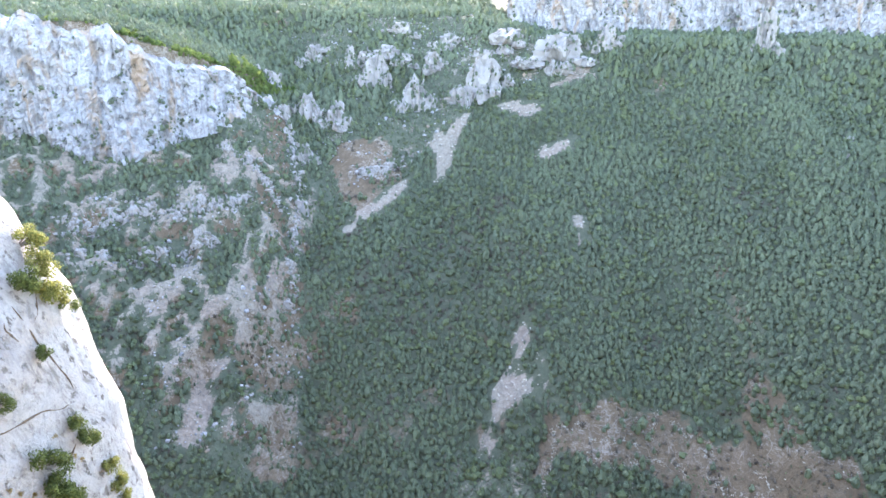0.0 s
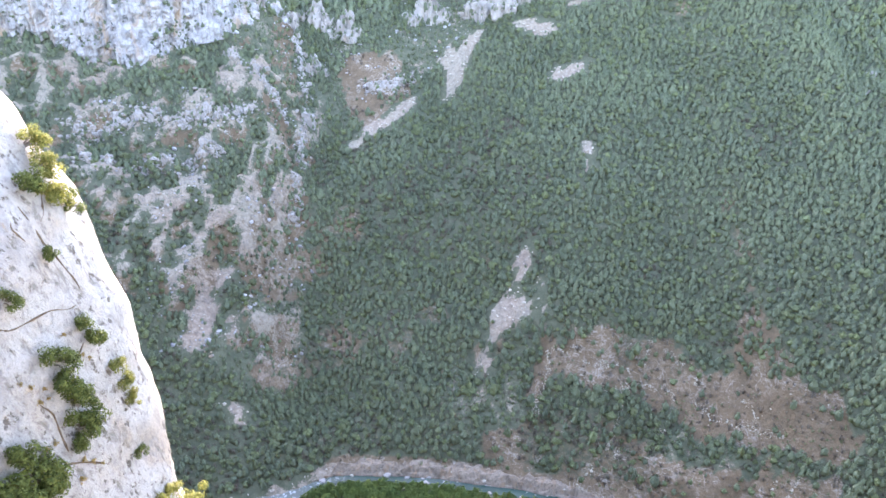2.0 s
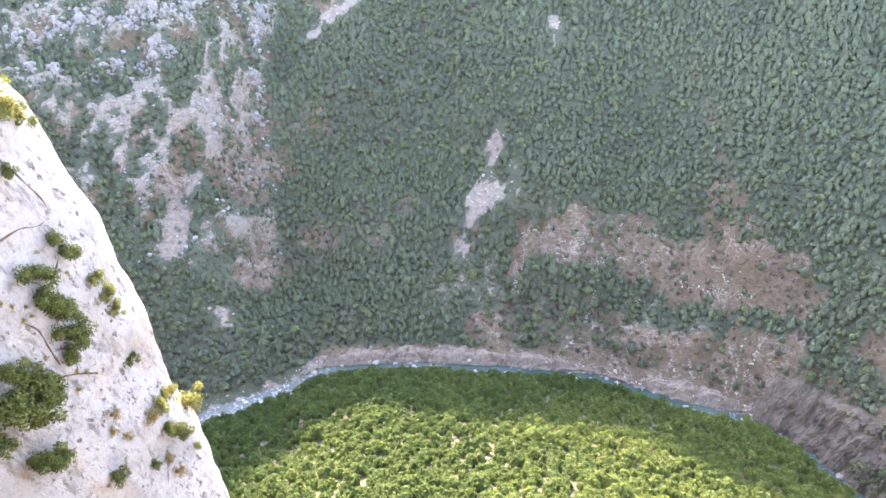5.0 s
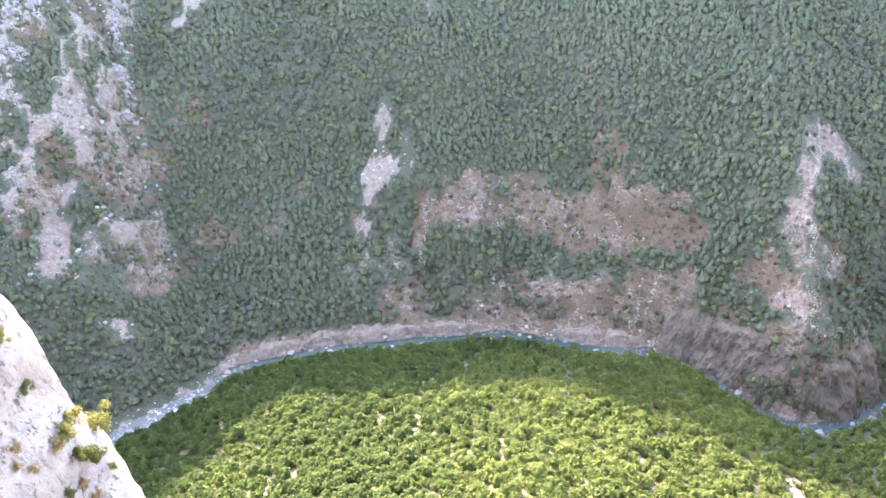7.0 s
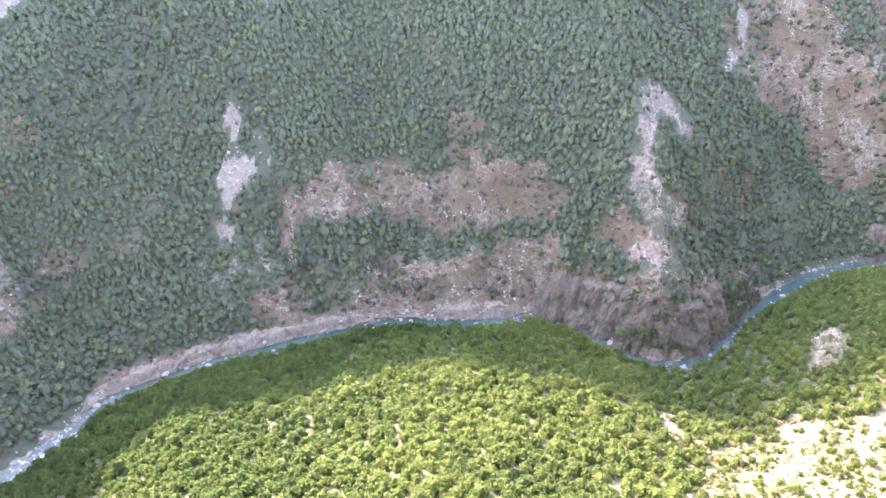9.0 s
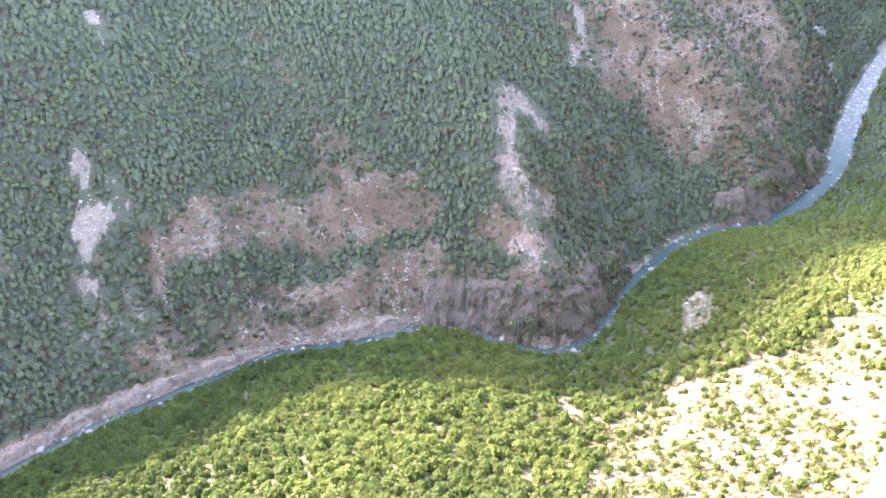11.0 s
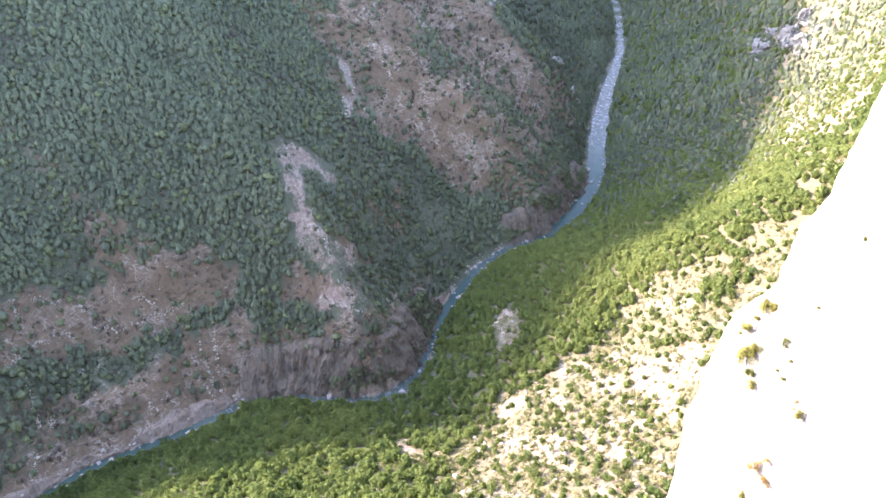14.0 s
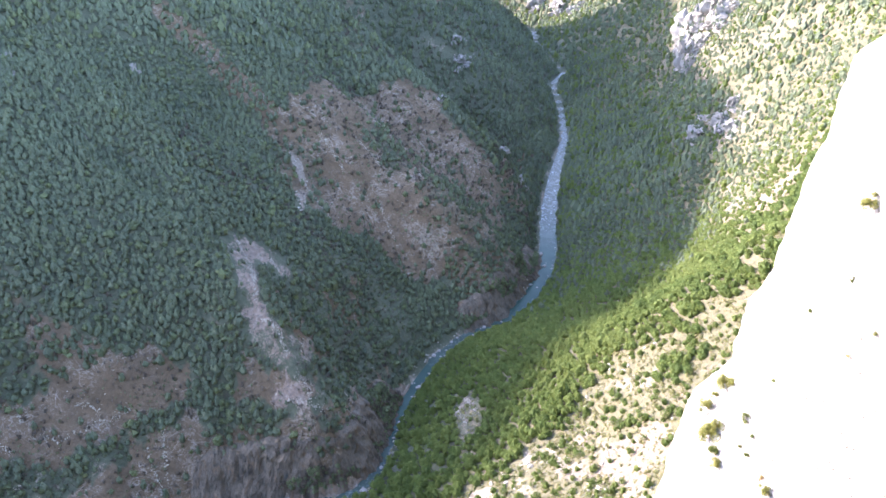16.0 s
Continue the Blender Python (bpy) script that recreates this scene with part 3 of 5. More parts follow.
def river_shelf():
    """The smooth pale rock shelf that the river has worn along its far bank."""
    xs = np.arange(-66, 332, 1.6)
    line = np.stack([xs, np.interp(xs, RIVER[:, 0], RIVER[:, 1])], 1)
    for _ in range(10):
        line[1:-1] = 0.25 * line[:-2] + 0.5 * line[1:-1] + 0.25 * line[2:]
    tang = np.gradient(line, axis=0)
    left = np.stack([-tang[:, 1], tang[:, 0]], 1) / np.linalg.norm(tang, axis=1)[:, None]
    run = np.concatenate([[0], np.cumsum(np.hypot(*np.diff(line, axis=0).T))])
    wide = (5.6 + 4.0 * fbm(run, run * 0, 26, 3, 501) + 1.8 * ridged(run, run * 0, 9, 2, 503)) * np.minimum(smooth(-66, -50, xs), smooth(331, 318, xs)) + 0.3
    V = np.linspace(-0.18, 1.0, 11)
    off = river_half(xs)[:, None] + V[None] * wide[:, None] + 0.5 * fbm(run[:, None], V[None] * 8, 5, 3, 505)
    P = line[:, None] + left[:, None] * off[..., None]
    rise = 1.15 * smooth(-0.12, 0.10, V) * smooth(1.04, 0.80, V) - 2.2 * smooth(-0.08, -0.18, V) - 0.8 * smooth(0.85, 1.0, V)
    U = run[:, None] + 0 * V
    z = np.maximum(ground(P[..., 0], P[..., 1]), 0.3) + rise + 0.75 * ridged(U, V * wide[:, None], 4.0, 3, 507) * smooth(-0.1, 0.1, V)
    return rock_sheet("wall_river_shelf", np.concatenate([P, z[..., None]], -1), "smooth water-worn pale grey rock shelf beside the river", SHELF, soft=False)


river_shelf()


def left_low(x):
    return np.minimum(155 + 0.30 * np.maximum(x + 330, 0), crest_left(x) - 42)


def left_high(x):
    return crest_left(x)


cliff_left, CLIFF_A = face_cliff("wall_cliff_west", CLIFF_LEFT[::1], left_low, left_high, "grey-blue fluted limestone cliff with orange stains below a wooded crest", 7.0)
cliff_top, CLIFF_B = face_cliff("wall_cliff_north", CLIFF_TOP[:8], lambda x: 246 + 0 * x, lambda x: 330 + 0 * x, "pale fluted limestone cliff above the pine slope", 7.0)


bluff_bend, BLUFF_A = bluff("wall_bluff_bend", 176, 322, "steep pale brown limestone bluff with scrub above the river bend")
bluff_upper, BLUFF_B = bluff("wall_bluff_upper", 405, 560, "brown rock bluff rising out of the river")


def near_wall(name, label, heights, azimuths, r, toward, along_len, back, us, zs, amp):
    """A buttress whose outline is fitted to the camera's view; heights and azimuths give that line at the distance r.
    """
    ang = np.radians(np.interp(zs, heights, azimuths))
    nose = np.stack([r * np.sin(ang), r * np.cos(ang)], -1)
    v = np.array([math.sin(radians(toward)), math.cos(radians(toward))])
    n = np.array([v[1], -v[0]]) * (1 if toward < 0 else -1)
    U, Z = np.meshgrid(us, zs, indexing="ij")
    base = nose[None] + v * (along_len * U)[..., None] - n * (back * 1.1 * (np.sqrt(1 + 2.8 * U * U) - 1))[..., None]
    a = U * along_len
    push = amp * (0.9 * fbm(a, Z, 7, 3, 91) + 0.35 * ridged(a + 0.5 * Z, Z - 0.4 * a, 3.2, 3, 93) + 0.10 * fbm(a, Z, 0.9, 3, 95) - 0.75)
    side = (n - v * np.sign(U)[..., None] * 0.0)
    P = np.concatenate([base + side * push[..., None], Z[..., None]], -1)
    return rock_sheet(name, P, label, ROCK_NEAR), P


wall_left, WALL_L = near_wall("wall_buttress_west", "sunlit white limestone buttress with cracks and clinging shrubs",
    [200, 250, 265.5, 273, 277.8, 282.7, 286, 289, 291.4, 293, 297, 301], [-20, -23.5, -25.2, -26.1, -27.1, -28.1, -29.3, -30.2, -31.9, -33.3, -38, -48],
    30.0, -29.0, 12.0, 14.0, np.concatenate([np.linspace(-1.9, 0.5, 120), np.linspace(0.55, 1.8, 20)]), np.linspace(150, 300.5, 380), 0.30)
wall_right, WALL_R = near_wall("wall_buttress_east", "glaring sunlit white limestone wall with sparse shrubs",
    [100, 176, 195, 213, 226, 235, 238, 244, 258.5, 269, 282.5, 286, 300], [84, 85.2, 85.3, 85.2, 86.4, 89.3, 88.8, 89.2, 91.2, 91.9, 92.6, 94.2, 100],
    100.0, 89.0, 38.0, 34.0, np.concatenate([np.linspace(-2.2, 0.4, 150), np.linspace(0.45, 1.6, 24)]), np.linspace(110, 300.5, 240), 0.8)


# ---------------------------------------------------------------- woods
def ico(level):
    bm = bmesh.new()
    bmesh.ops.create_icosphere(bm, subdivisions=level, radius=1.0)
    v = np.array([tuple(p.co) for p in bm.verts])
    fcs = np.array([[p.index for p in f.verts] for f in bm.faces])
    bm.free()
    return v, fcs


ICO1 = ico(1)
rng = np.random.default_rng(7)


def join(pieces):
    vs, fs, n = [], [], 0
    for v, fcs in pieces:
        vs.append(v), fs.append(fcs + n)
        n += len(v)
    return np.concatenate(vs), np.concatenate(fs)


def shards(count, centre, reach, size):
    """Loose leafy tufts, one small triangle each, on the outside of a clump."""
    d = rng.normal(0, 1, (count, 3))
    d /= np.linalg.norm(d, axis=1)[:, None]
    d[:, 2] = np.abs(d[:, 2]) - 0.25
    p = np.asarray(centre) + d * np.asarray(reach) * rng.uniform(0.80, 1.12, count)[:, None]
    n = d + rng.normal(0, 0.32, (count, 3))
    a = np.cross(n, rng.normal(0, 1, (count, 3)))
    a /= np.linalg.norm(a, axis=1)[:, None] + 1e-9
    b = np.cross(n, a)
    b /= np.linalg.norm(b, axis=1)[:, None] + 1e-9
    s = (size * rng.uniform(0.6, 1.3, count))[:, None]
    v = np.stack([p + a * s, p - a * s * 0.5 + b * s * 0.8, p - a * s * 0.5 - b * s * 0.8], 1)
    return v.reshape(-1, 3), np.arange(count * 3).reshape(-1, 3)


OCTA = (np.array([(1, 0, 0), (0, 1, 0), (-1, 0, 0), (0, -1, 0), (0, 0, 1), (0, 0, -1)], float),
        np.array([(0, 1, 4), (1, 2, 4), (2, 3, 4), (3, 0, 4), (1, 0, 5), (2, 1, 5), (3, 2, 5), (0, 3, 5)]))


def tufts(count, centres, radii, size):
    """Leafy tufts on the outside of several clumps."""
    share = np.bincount(np.arange(count) % len(centres), minlength=len(centres))
    return join([shards(int(n), c, (r, r, r), size) for n, c, r in zip(share, centres, radii)])


def dome(profile, top, sides, uneven):
    """A lobed crown turned round an upright axis: profile gives height and radius of its rings."""
    vs, fs = [], []
    for k, (h, r) in enumerate(profile):
        ang = (np.arange(sides) + 0.5 * (k % 2) + rng.uniform(-0.2, 0.2, sides)) * 2 * math.pi / sides
        rad = r * (1 + rng.uniform(-uneven, uneven, sides))
        vs.append(np.stack([rad * np.cos(ang), rad * np.sin(ang), h + rng.uniform(-0.07, 0.07, sides)], 1))
        if k:
            i = np.arange(sides) + (k - 1) * sides
            j = np.roll(i, -1)
            fs += [np.stack([i, j, i + sides], 1), np.stack([j, j + sides, i + sides], 1)]
    i = np.arange(sides) + (len(profile) - 1) * sides
    fs.append(np.stack([i, np.roll(i, -1), np.full(sides, sides * len(profile))], 1))
    return np.concatenate(vs + [np.array([(*rng.uniform(-0.06, 0.06, 2), top)])]), np.concatenate(fs)


def crown_shape(kind, fine):
    """A crown about 1 wide, standing on z = 0: uneven clumps with loose tufts round them."""
    def lump(base, size, at):
        v, fcs = base
        return v * (1 + rng.uniform(-0.22, 0.24, len(v)))[:, None] * size + at, fcs

    if kind == "pine":
        out = [dome(((0.08, 0.28), (0.44, 0.33)), 0.96, 5, 0.25), tufts(60 if fine else 24, [(0, 0, 0.34), (0.16, 0.05, 0.46), (-0.10, 0.15, 0.52), (-0.04, -0.15, 0.62), (0.03, 0.02, 0.86)], [0.36, 0.27, 0.26, 0.24, 0.18], 0.108 if fine else 0.145)]
    elif kind == "oak":
        a0 = rng.uniform(0, 6.28)
        round_it = [(0.25 * math.cos(a0 + 1.57 * k), 0.25 * math.sin(a0 + 1.57 * k), 0.36 + rng.uniform(-0.06, 0.12)) for k in range(4)]
        out = [dome(((0.08, 0.30), (0.40, 0.36)), 0.74, 5, 0.25), tufts(70 if fine else 24, round_it + [(0, 0, 0.56)], [0.23, 0.25, 0.21, 0.26, 0.27], 0.102 if fine else 0.145)]
    elif kind == "scrub":
        out = [lump(OCTA, (0.30, 0.30, 0.16), (0, 0, 0.10)), shards(20, (0, 0, 0.12), (0.50, 0.50, 0.26), 0.15)]
    elif kind == "distant":
        out = [dome(((0.05, 0.34), (0.45, 0.37)), 1.0, 4, 0.25), shards(6, (0, 0, 0.50), (0.40, 0.40, 0.52), 0.22)]
    else:
        out = [lump(OCTA, (0.16, 0.16, 0.36), (0, 0, 0.34)), shards(20, (0, 0, 0.42), (0.40, 0.40, 0.50), 0.12)]
    vs, fs, n = [], [], 0
    for v, fcs in out:
        vs.append(v), fs.append(fcs + n)
        n += len(v)
    return np.concatenate(vs), np.concatenate(fs)


def plant(name, shapes, x, y, z, size, tone, material, label):
    """Many trees joined into one mesh."""
    vs, fs, ts, count = [], [], [], 0
    which = rng.integers(0, len(shapes), len(x))
    for k, (v, fcs) in enumerate(shapes):
        s = which == k
        n = int(s.sum())
        if not n:
            continue
        a, lean = rng.uniform(0, 6.283, n), rng.uniform(0.85, 1.25, n)
        ca, sa = np.cos(a)[:, None], np.sin(a)[:, None]
        px, py = v[None, :, 0] * ca - v[None, :, 1] * sa, v[None, :, 0] * sa + v[None, :, 1] * ca
        P = np.stack([px * size[s][:, None] + x[s][:, None], py * size[s][:, None] + y[s][:, None], v[None, :, 2] * (size[s] * lean)[:, None] + z[s][:, None]], -1)
        vs.append(P.reshape(-1, 3))
        fs.append((fcs[None] + (np.arange(n) * len(v))[:, None, None] + count).reshape(-1, 3))
        ts.append(np.repeat(tone[s], len(v)))
        count += n * len(v)
    ob = new(name, mesh_of(name, np.concatenate(vs), np.concatenate(fs), material, False, tone=np.concatenate(ts)))
    return tagged(ob, label, "forest", kind="stuff")


def scatter(x0, x1, y0, y1, cell):
    nx, ny = int((x1 - x0) / cell), int((y1 - y0) / cell)
    i, j = np.meshgrid(np.arange(nx), np.arange(ny))
    x = x0 + (i + rng.uniform(0, 1, i.shape)) * cell
    y = y0 + (j + rng.uniform(0, 1, i.shape)) * cell
    return x.ravel(), y.ravel()


def grown(x, y):
    """The land's figures at x, y that say what grows there."""
    d, side, run = along(x, y, RIVER)
    rock, meadow = surface_kinds(x, y)
    for ax, ay in ((1.2, 0), (-1.2, 0), (0, 1.5), (0, -1.2)):
        rock = np.maximum(rock, 0.8 * covers(x + ax, y + ay, SCREE[:21], 1.0))
    e = 2.0
    slope = np.hypot(ground(x + e, y) - ground(x - e, y), ground(x, y + e) - ground(x, y - e)) / (2 * e)
    patch = fbm(x, y, 60, 3, 101)
    want = 1.0 - np.where(side > 0, 0.95, 0.72) * smooth(0.52, 0.70, rock) - np.where(side > 0, 0.42, 0.16) * smooth(0.2, 0.4, rock) * (rock < 0.52)
    want = want * (1 - 0.80 * smooth(0.25, 0.8, meadow)) * smooth(np.where(side > 0, 6 - 4 * (smooth(235, 270, x) + smooth(-50, -80, x)), 0.5), np.where(side > 0, 12 - 6 * (smooth(235, 270, x) + smooth(-50, -80, x)), 1.5), d - river_half(x)) * smooth(3.6, 1.9, slope)
    return d, side, want * (0.93 + 0.12 * patch), meadow, rock, slope


def forest(x0, x1, y0, y1, cell, size, fine, keep):
    x, y = scatter(x0, x1, y0, y1, cell)
    s = keep(x, y)
    x, y = x[s], y[s]
    d, side, want, meadow, rock, slope = grown(x, y)
    s = rng.uniform(0, 1, len(x)) < want
    x, y, d, side, meadow, rock = x[s], y[s], d[s], side[s], meadow[s], rock[s]
    z = ground(x, y) - 0.3
    lit = fbm(x, y, 45, 3, 201)
    pine = (side > 0) & (rng.uniform(0, 1, len(x)) < 0.68 + 0.4 * lit)
    # crest trees take the brighter oak green to look sunlit
    crest = (along(x, y, CLIFF_LEFT)[0] < 20 + 10 * fbm(x, y, 20, 2, 5)) & (along(x, y, CLIFF_LEFT)[1] > 0)
    # the shaded eastern slope swaps oak green for duller foliage colours
    east = (side < 0) & (rng.uniform(0, 1, len(x)) < 0.8 * smooth(420, 620, x))
    pine = pine & ~crest
    pine |= east & (rng.uniform(0, 1, len(x)) < 0.75)
    shaded = ((side > 0) & ~pine & ~crest) | (east & ~pine)
    bare = (side > 0) & (meadow > 0.3) & (rng.uniform(0, 1, len(x)) < 0.25 + 0.4 * smooth(0.5, 0.9, meadow))
    bare |= (side > 0) & (d < 230) & (lit < -0.25) & (rng.uniform(0, 1, len(x)) < 0.32)
    scrub = (side < 0) & (rock > 0.18) & (x < 420) & (rng.uniform(0, 1, len(x)) < 0.60)
    # near bank toned darker westward, lighter eastward, as uneven sunlight would leave it
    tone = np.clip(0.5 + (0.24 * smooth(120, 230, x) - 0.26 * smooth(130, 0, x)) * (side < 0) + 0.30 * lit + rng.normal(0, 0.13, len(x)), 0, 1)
    big = size * rng.lognormal(0, 0.20, len(x)) * np.where(rock > 0.2, np.where(side > 0, 0.62, 0.66), 1.0)
    for kind, sel, mat, label in (("pine", pine & ~bare, PINE, "dense dark green pine forest on the gorge slope"),
                                  ("holm_oak", shaded & ~bare & ~scrub, SHADE_GREEN, "oak wood coloured grey-green for the shade of the gorge"),
                                  ("low_scrub", scrub, SCRUB, "low olive and yellow scrub on white scree"),
                                  ("oak", ~pine & ~bare & ~shaded & ~scrub, OAK, "broadleaf oak wood in fresh green on the slope"),
                                  ("bare", bare, BARE, "leafless grey-brown brush on dry grass")):
        if sel.any():
            shapes = [crown_shape("distant" if fine is None and kind != "bare" else kind.split("_")[-1], fine) for _ in range(7)]
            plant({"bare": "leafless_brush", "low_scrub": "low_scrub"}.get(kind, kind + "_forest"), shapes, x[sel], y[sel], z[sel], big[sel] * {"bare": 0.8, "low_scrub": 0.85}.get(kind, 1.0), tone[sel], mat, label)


def hidden(x, y):
    """The plateau behind the northern cliff."""
    d, s, run = along(x, y, CLIFF_TOP)
    return (d * s > 22) & (x > 60)


def near_zone(x, y):
    return (along(x, y, RIVER)[1] < 0) & (np.hypot(x, y) < 380) & (y > -40) & (x > -160) & (np.hypot(x, y) * 1.8 > 300 - ground(x, y)) & (np.degrees(np.arctan2(x, y)) > -31)


def mid_zone(x, y):
    r, az = np.hypot(x, y), np.degrees(np.arctan2(x, y))
    return ~near_zone(x, y) & ~hidden(x, y) & (az > -37) & (az < 96) & (r > 150) & (r < 640) & ((along(x, y, RIVER)[1] > 0) | (az > 20))


def back_zone(x, y):
    r, az = np.hypot(x, y), np.degrees(np.arctan2(x, y))
    return (r >= 640) & (r < 980) & (az < 96) & ((x > 430) | ((az > -37) & (r < 790))) & ~hidden(x, y)


def far_zone(x, y):
    r, az = np.hypot(x, y), np.degrees(np.arctan2(x, y))
    return ~hidden(x, y) & (r >= 790) & (((r >= 980) & (r < np.where((az > 56) & (az < 76), 3000, 2000)) & (az > 50) & (az < 92)) | ((r < 1900) & (az > -34) & (az < 10)))


forest(-160, 380, -40, 330, 3.5, 5.3, True, near_zone)
forest(-420, 650, -60, 650, 3.1, 4.5, False, mid_zone)
forest(-640, 990, -100, 990, 4.2, 5.8, None, back_zone)
forest(-1100, 1450, -100, 1950, 6.6, 7.0, None, lambda x, y: far_zone(x, y) & (np.hypot(x, y) < 1450))
forest(-1100, 2800, -100, 1950, 11.0, 10.5, None, lambda x, y: far_zone(x, y) & (np.hypot(x, y) >= 1450))


def dry_slope_scrub():
    """Low tufts between the trees of the sunny scree."""
    x, y = scatter(95, 470, -30, 175, 2.0)
    d, side, run = along(x, y, RIVER)
    rock, meadow = surface_kinds(x, y)
    s = (side < 0) & (d > 30) & (rock > 0.12) & (np.hypot(x, y) > 110) & (rng.uniform(0, 1, len(x)) < np.where(rock > 0.52, 0.30, 0.80) * (0.75 + 0.5 * fbm(x, y, 12, 2, 171)))
    x, y = x[s], y[s]
    plant("low_scrub", [crown_shape("scrub", True) for _ in range(6)], x, y, ground(x, y) - 0.1, rng.lognormal(0.62, 0.35, len(x)), np.clip(rng.normal(0.5, 0.22, len(x)), 0, 1), SCRUB, "tufts of olive and yellow scrub on dry stony ground")


dry_slope_scrub()


# ---------------------------------------------------------------- parts
def part(name, mesh, parent, label=""):
    """Links a mesh as one part under a thing."""
    ob = new(name, mesh)
    ob.parent = parent
    return tagged(ob, label)


def tube(path, radii, sides=6):
    """Verts and faces of a tapered tube along a path."""
    path = np.asarray(path, float)
    tang = np.gradient(path, axis=0)
    tang /= np.linalg.norm(tang, axis=1)[:, None] + 1e-9
    a = np.cross(tang, (0.31, 0.85, 0.42))
    a /= np.linalg.norm(a, axis=1)[:, None] + 1e-9
    b = np.cross(tang, a)
    ang = np.linspace(0, 2 * math.pi, sides, endpoint=False)
    ring = np.cos(ang)[None, :, None] * a[:, None] + np.sin(ang)[None, :, None] * b[:, None]
    v = path[:, None] + ring * np.asarray(radii)[:, None, None]
    i = np.arange(len(path) * sides).reshape(len(path), sides)
    j = np.roll(i, -1, axis=1)
    f4 = np.stack([i[:-1], j[:-1], j[1:], i[1:]], -1).reshape(-1, 4)
    return v.reshape(-1, 3), f4


def leaf_cloud(centres, radii, count, leaf, up=0.5):
    """Many small leaf quads on and in uneven clumps."""
    k = rng.integers(0, len(centres), count)
    d = rng.normal(0, 1, (count, 3))
    d /= np.linalg.norm(d, axis=1)[:, None]
    p = np.asarray(centres)[k] + d * (np.asarray(radii)[k] * rng.uniform(0.55, 1.08, count))[:, None]
    n = d + rng.normal(0, 0.55, (count, 3)) + (0, 0, up)
    n /= np.linalg.norm(n, axis=1)[:, None]
    a = np.cross(n, rng.normal(0, 1, (count, 3)))
    a /= np.linalg.norm(a, axis=1)[:, None]
    b = np.cross(n, a)
    s = leaf * rng.uniform(0.6, 1.4, count)[:, None]
    quad = np.stack([p - a * s, p - b * s * 0.55, p + a * s, p + b * s * 0.55 + n * s * 0.25], 1)
    # leaves on top of each clump are coloured paler, as if lit from above
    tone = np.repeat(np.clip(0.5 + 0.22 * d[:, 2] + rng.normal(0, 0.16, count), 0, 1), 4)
    return quad.reshape(-1, 3), np.arange(count * 4).reshape(-1, 4), tone


# ---------------------------------------------------------------- shrubs on the near walls
def make_shrub(name, material, seed, wide, label, count=1700):
    """A wind-shaped shrub about 1 m across: stems, foliage."""
    state = np.random.default_rng(seed)
    ob = new(name)
    centres = [(state.uniform(-0.32, 0.32) * wide, state.uniform(-0.32, 0.32), state.uniform(0.18, 0.62)) for _ in range(9)]
    radii = state.uniform(0.16, 0.27, 9)
    stems = [tube([(0, 0, -0.25), (c[0] * 0.35, c[1] * 0.35, c[2] * 0.4), c], [0.040, 0.028, 0.010], 5) for c in centres[:6]]
    part("stem", mesh_of("stem", *join(stems), BARK, True), ob, "twisted grey-brown stems")
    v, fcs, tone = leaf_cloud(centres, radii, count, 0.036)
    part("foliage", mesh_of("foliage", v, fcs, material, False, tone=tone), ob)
    return tagged(ob, label, "shrub", group="shrubs clinging to the limestone walls")


SHRUBS = {"g": [make_shrub("juniper_shrub", SHRUB, 300 + k, w, "dense green juniper shrub rooted in a rock crack") for k, w in enumerate((1.0, 1.5, 0.8))],
          "y": [make_shrub("boxwood_shrub", leaves("sunlit_boxwood_leaves", (0.075, 0.082, 0.016), (0.150, 0.155, 0.034), (0.28, 0.265, 0.075), 6.0), 320 + k, w, "yellow-green boxwood shrub lit by the sun on bare rock") for k, w in enumerate((1.0, 1.3))],
          "d": [make_shrub("dry_shrub", DRY, 340, 1.2, "withered orange-brown tuft in a rock crack", 700)]}
LEFT_SHRUBS = [
    (-15.7, 24.1, 291.4, 1.23, "y"), (-15.4, 24, 290.6, 1.11, "y"), (-15.2, 24.4, 290.2, 0.99, "y"), (-15.3, 22.7, 290.2, 1.43, "g"), (-15, 23.4, 289.8, 0.97, "y"),
    (-14.9, 23.8, 289.4, 1.1, "y"), (-14.8, 24.4, 289, 1, "g"), (-14.7, 22.2, 287.8, 0.81, "g"), (-15.2, 20.3, 287, 0.93, "g"), (-14.2, 22.5, 284.6, 0.9, "g"),
    (-14.1, 22.9, 283.8, 1.13, "g"), (-14.6, 21.2, 283.8, 1.39, "g"), (-14.6, 21.2, 282.6, 1.57, "g"), (-14.3, 21.6, 281.8, 1.4, "g"), (-14.3, 21.6, 280.6, 1.48, "g"),
    (-14.4, 21.2, 280.6, 1.31, "g"), (-14.5, 21, 279.9, 1.06, "g"), (-13.8, 23.6, 281.8, 0.91, "y")]
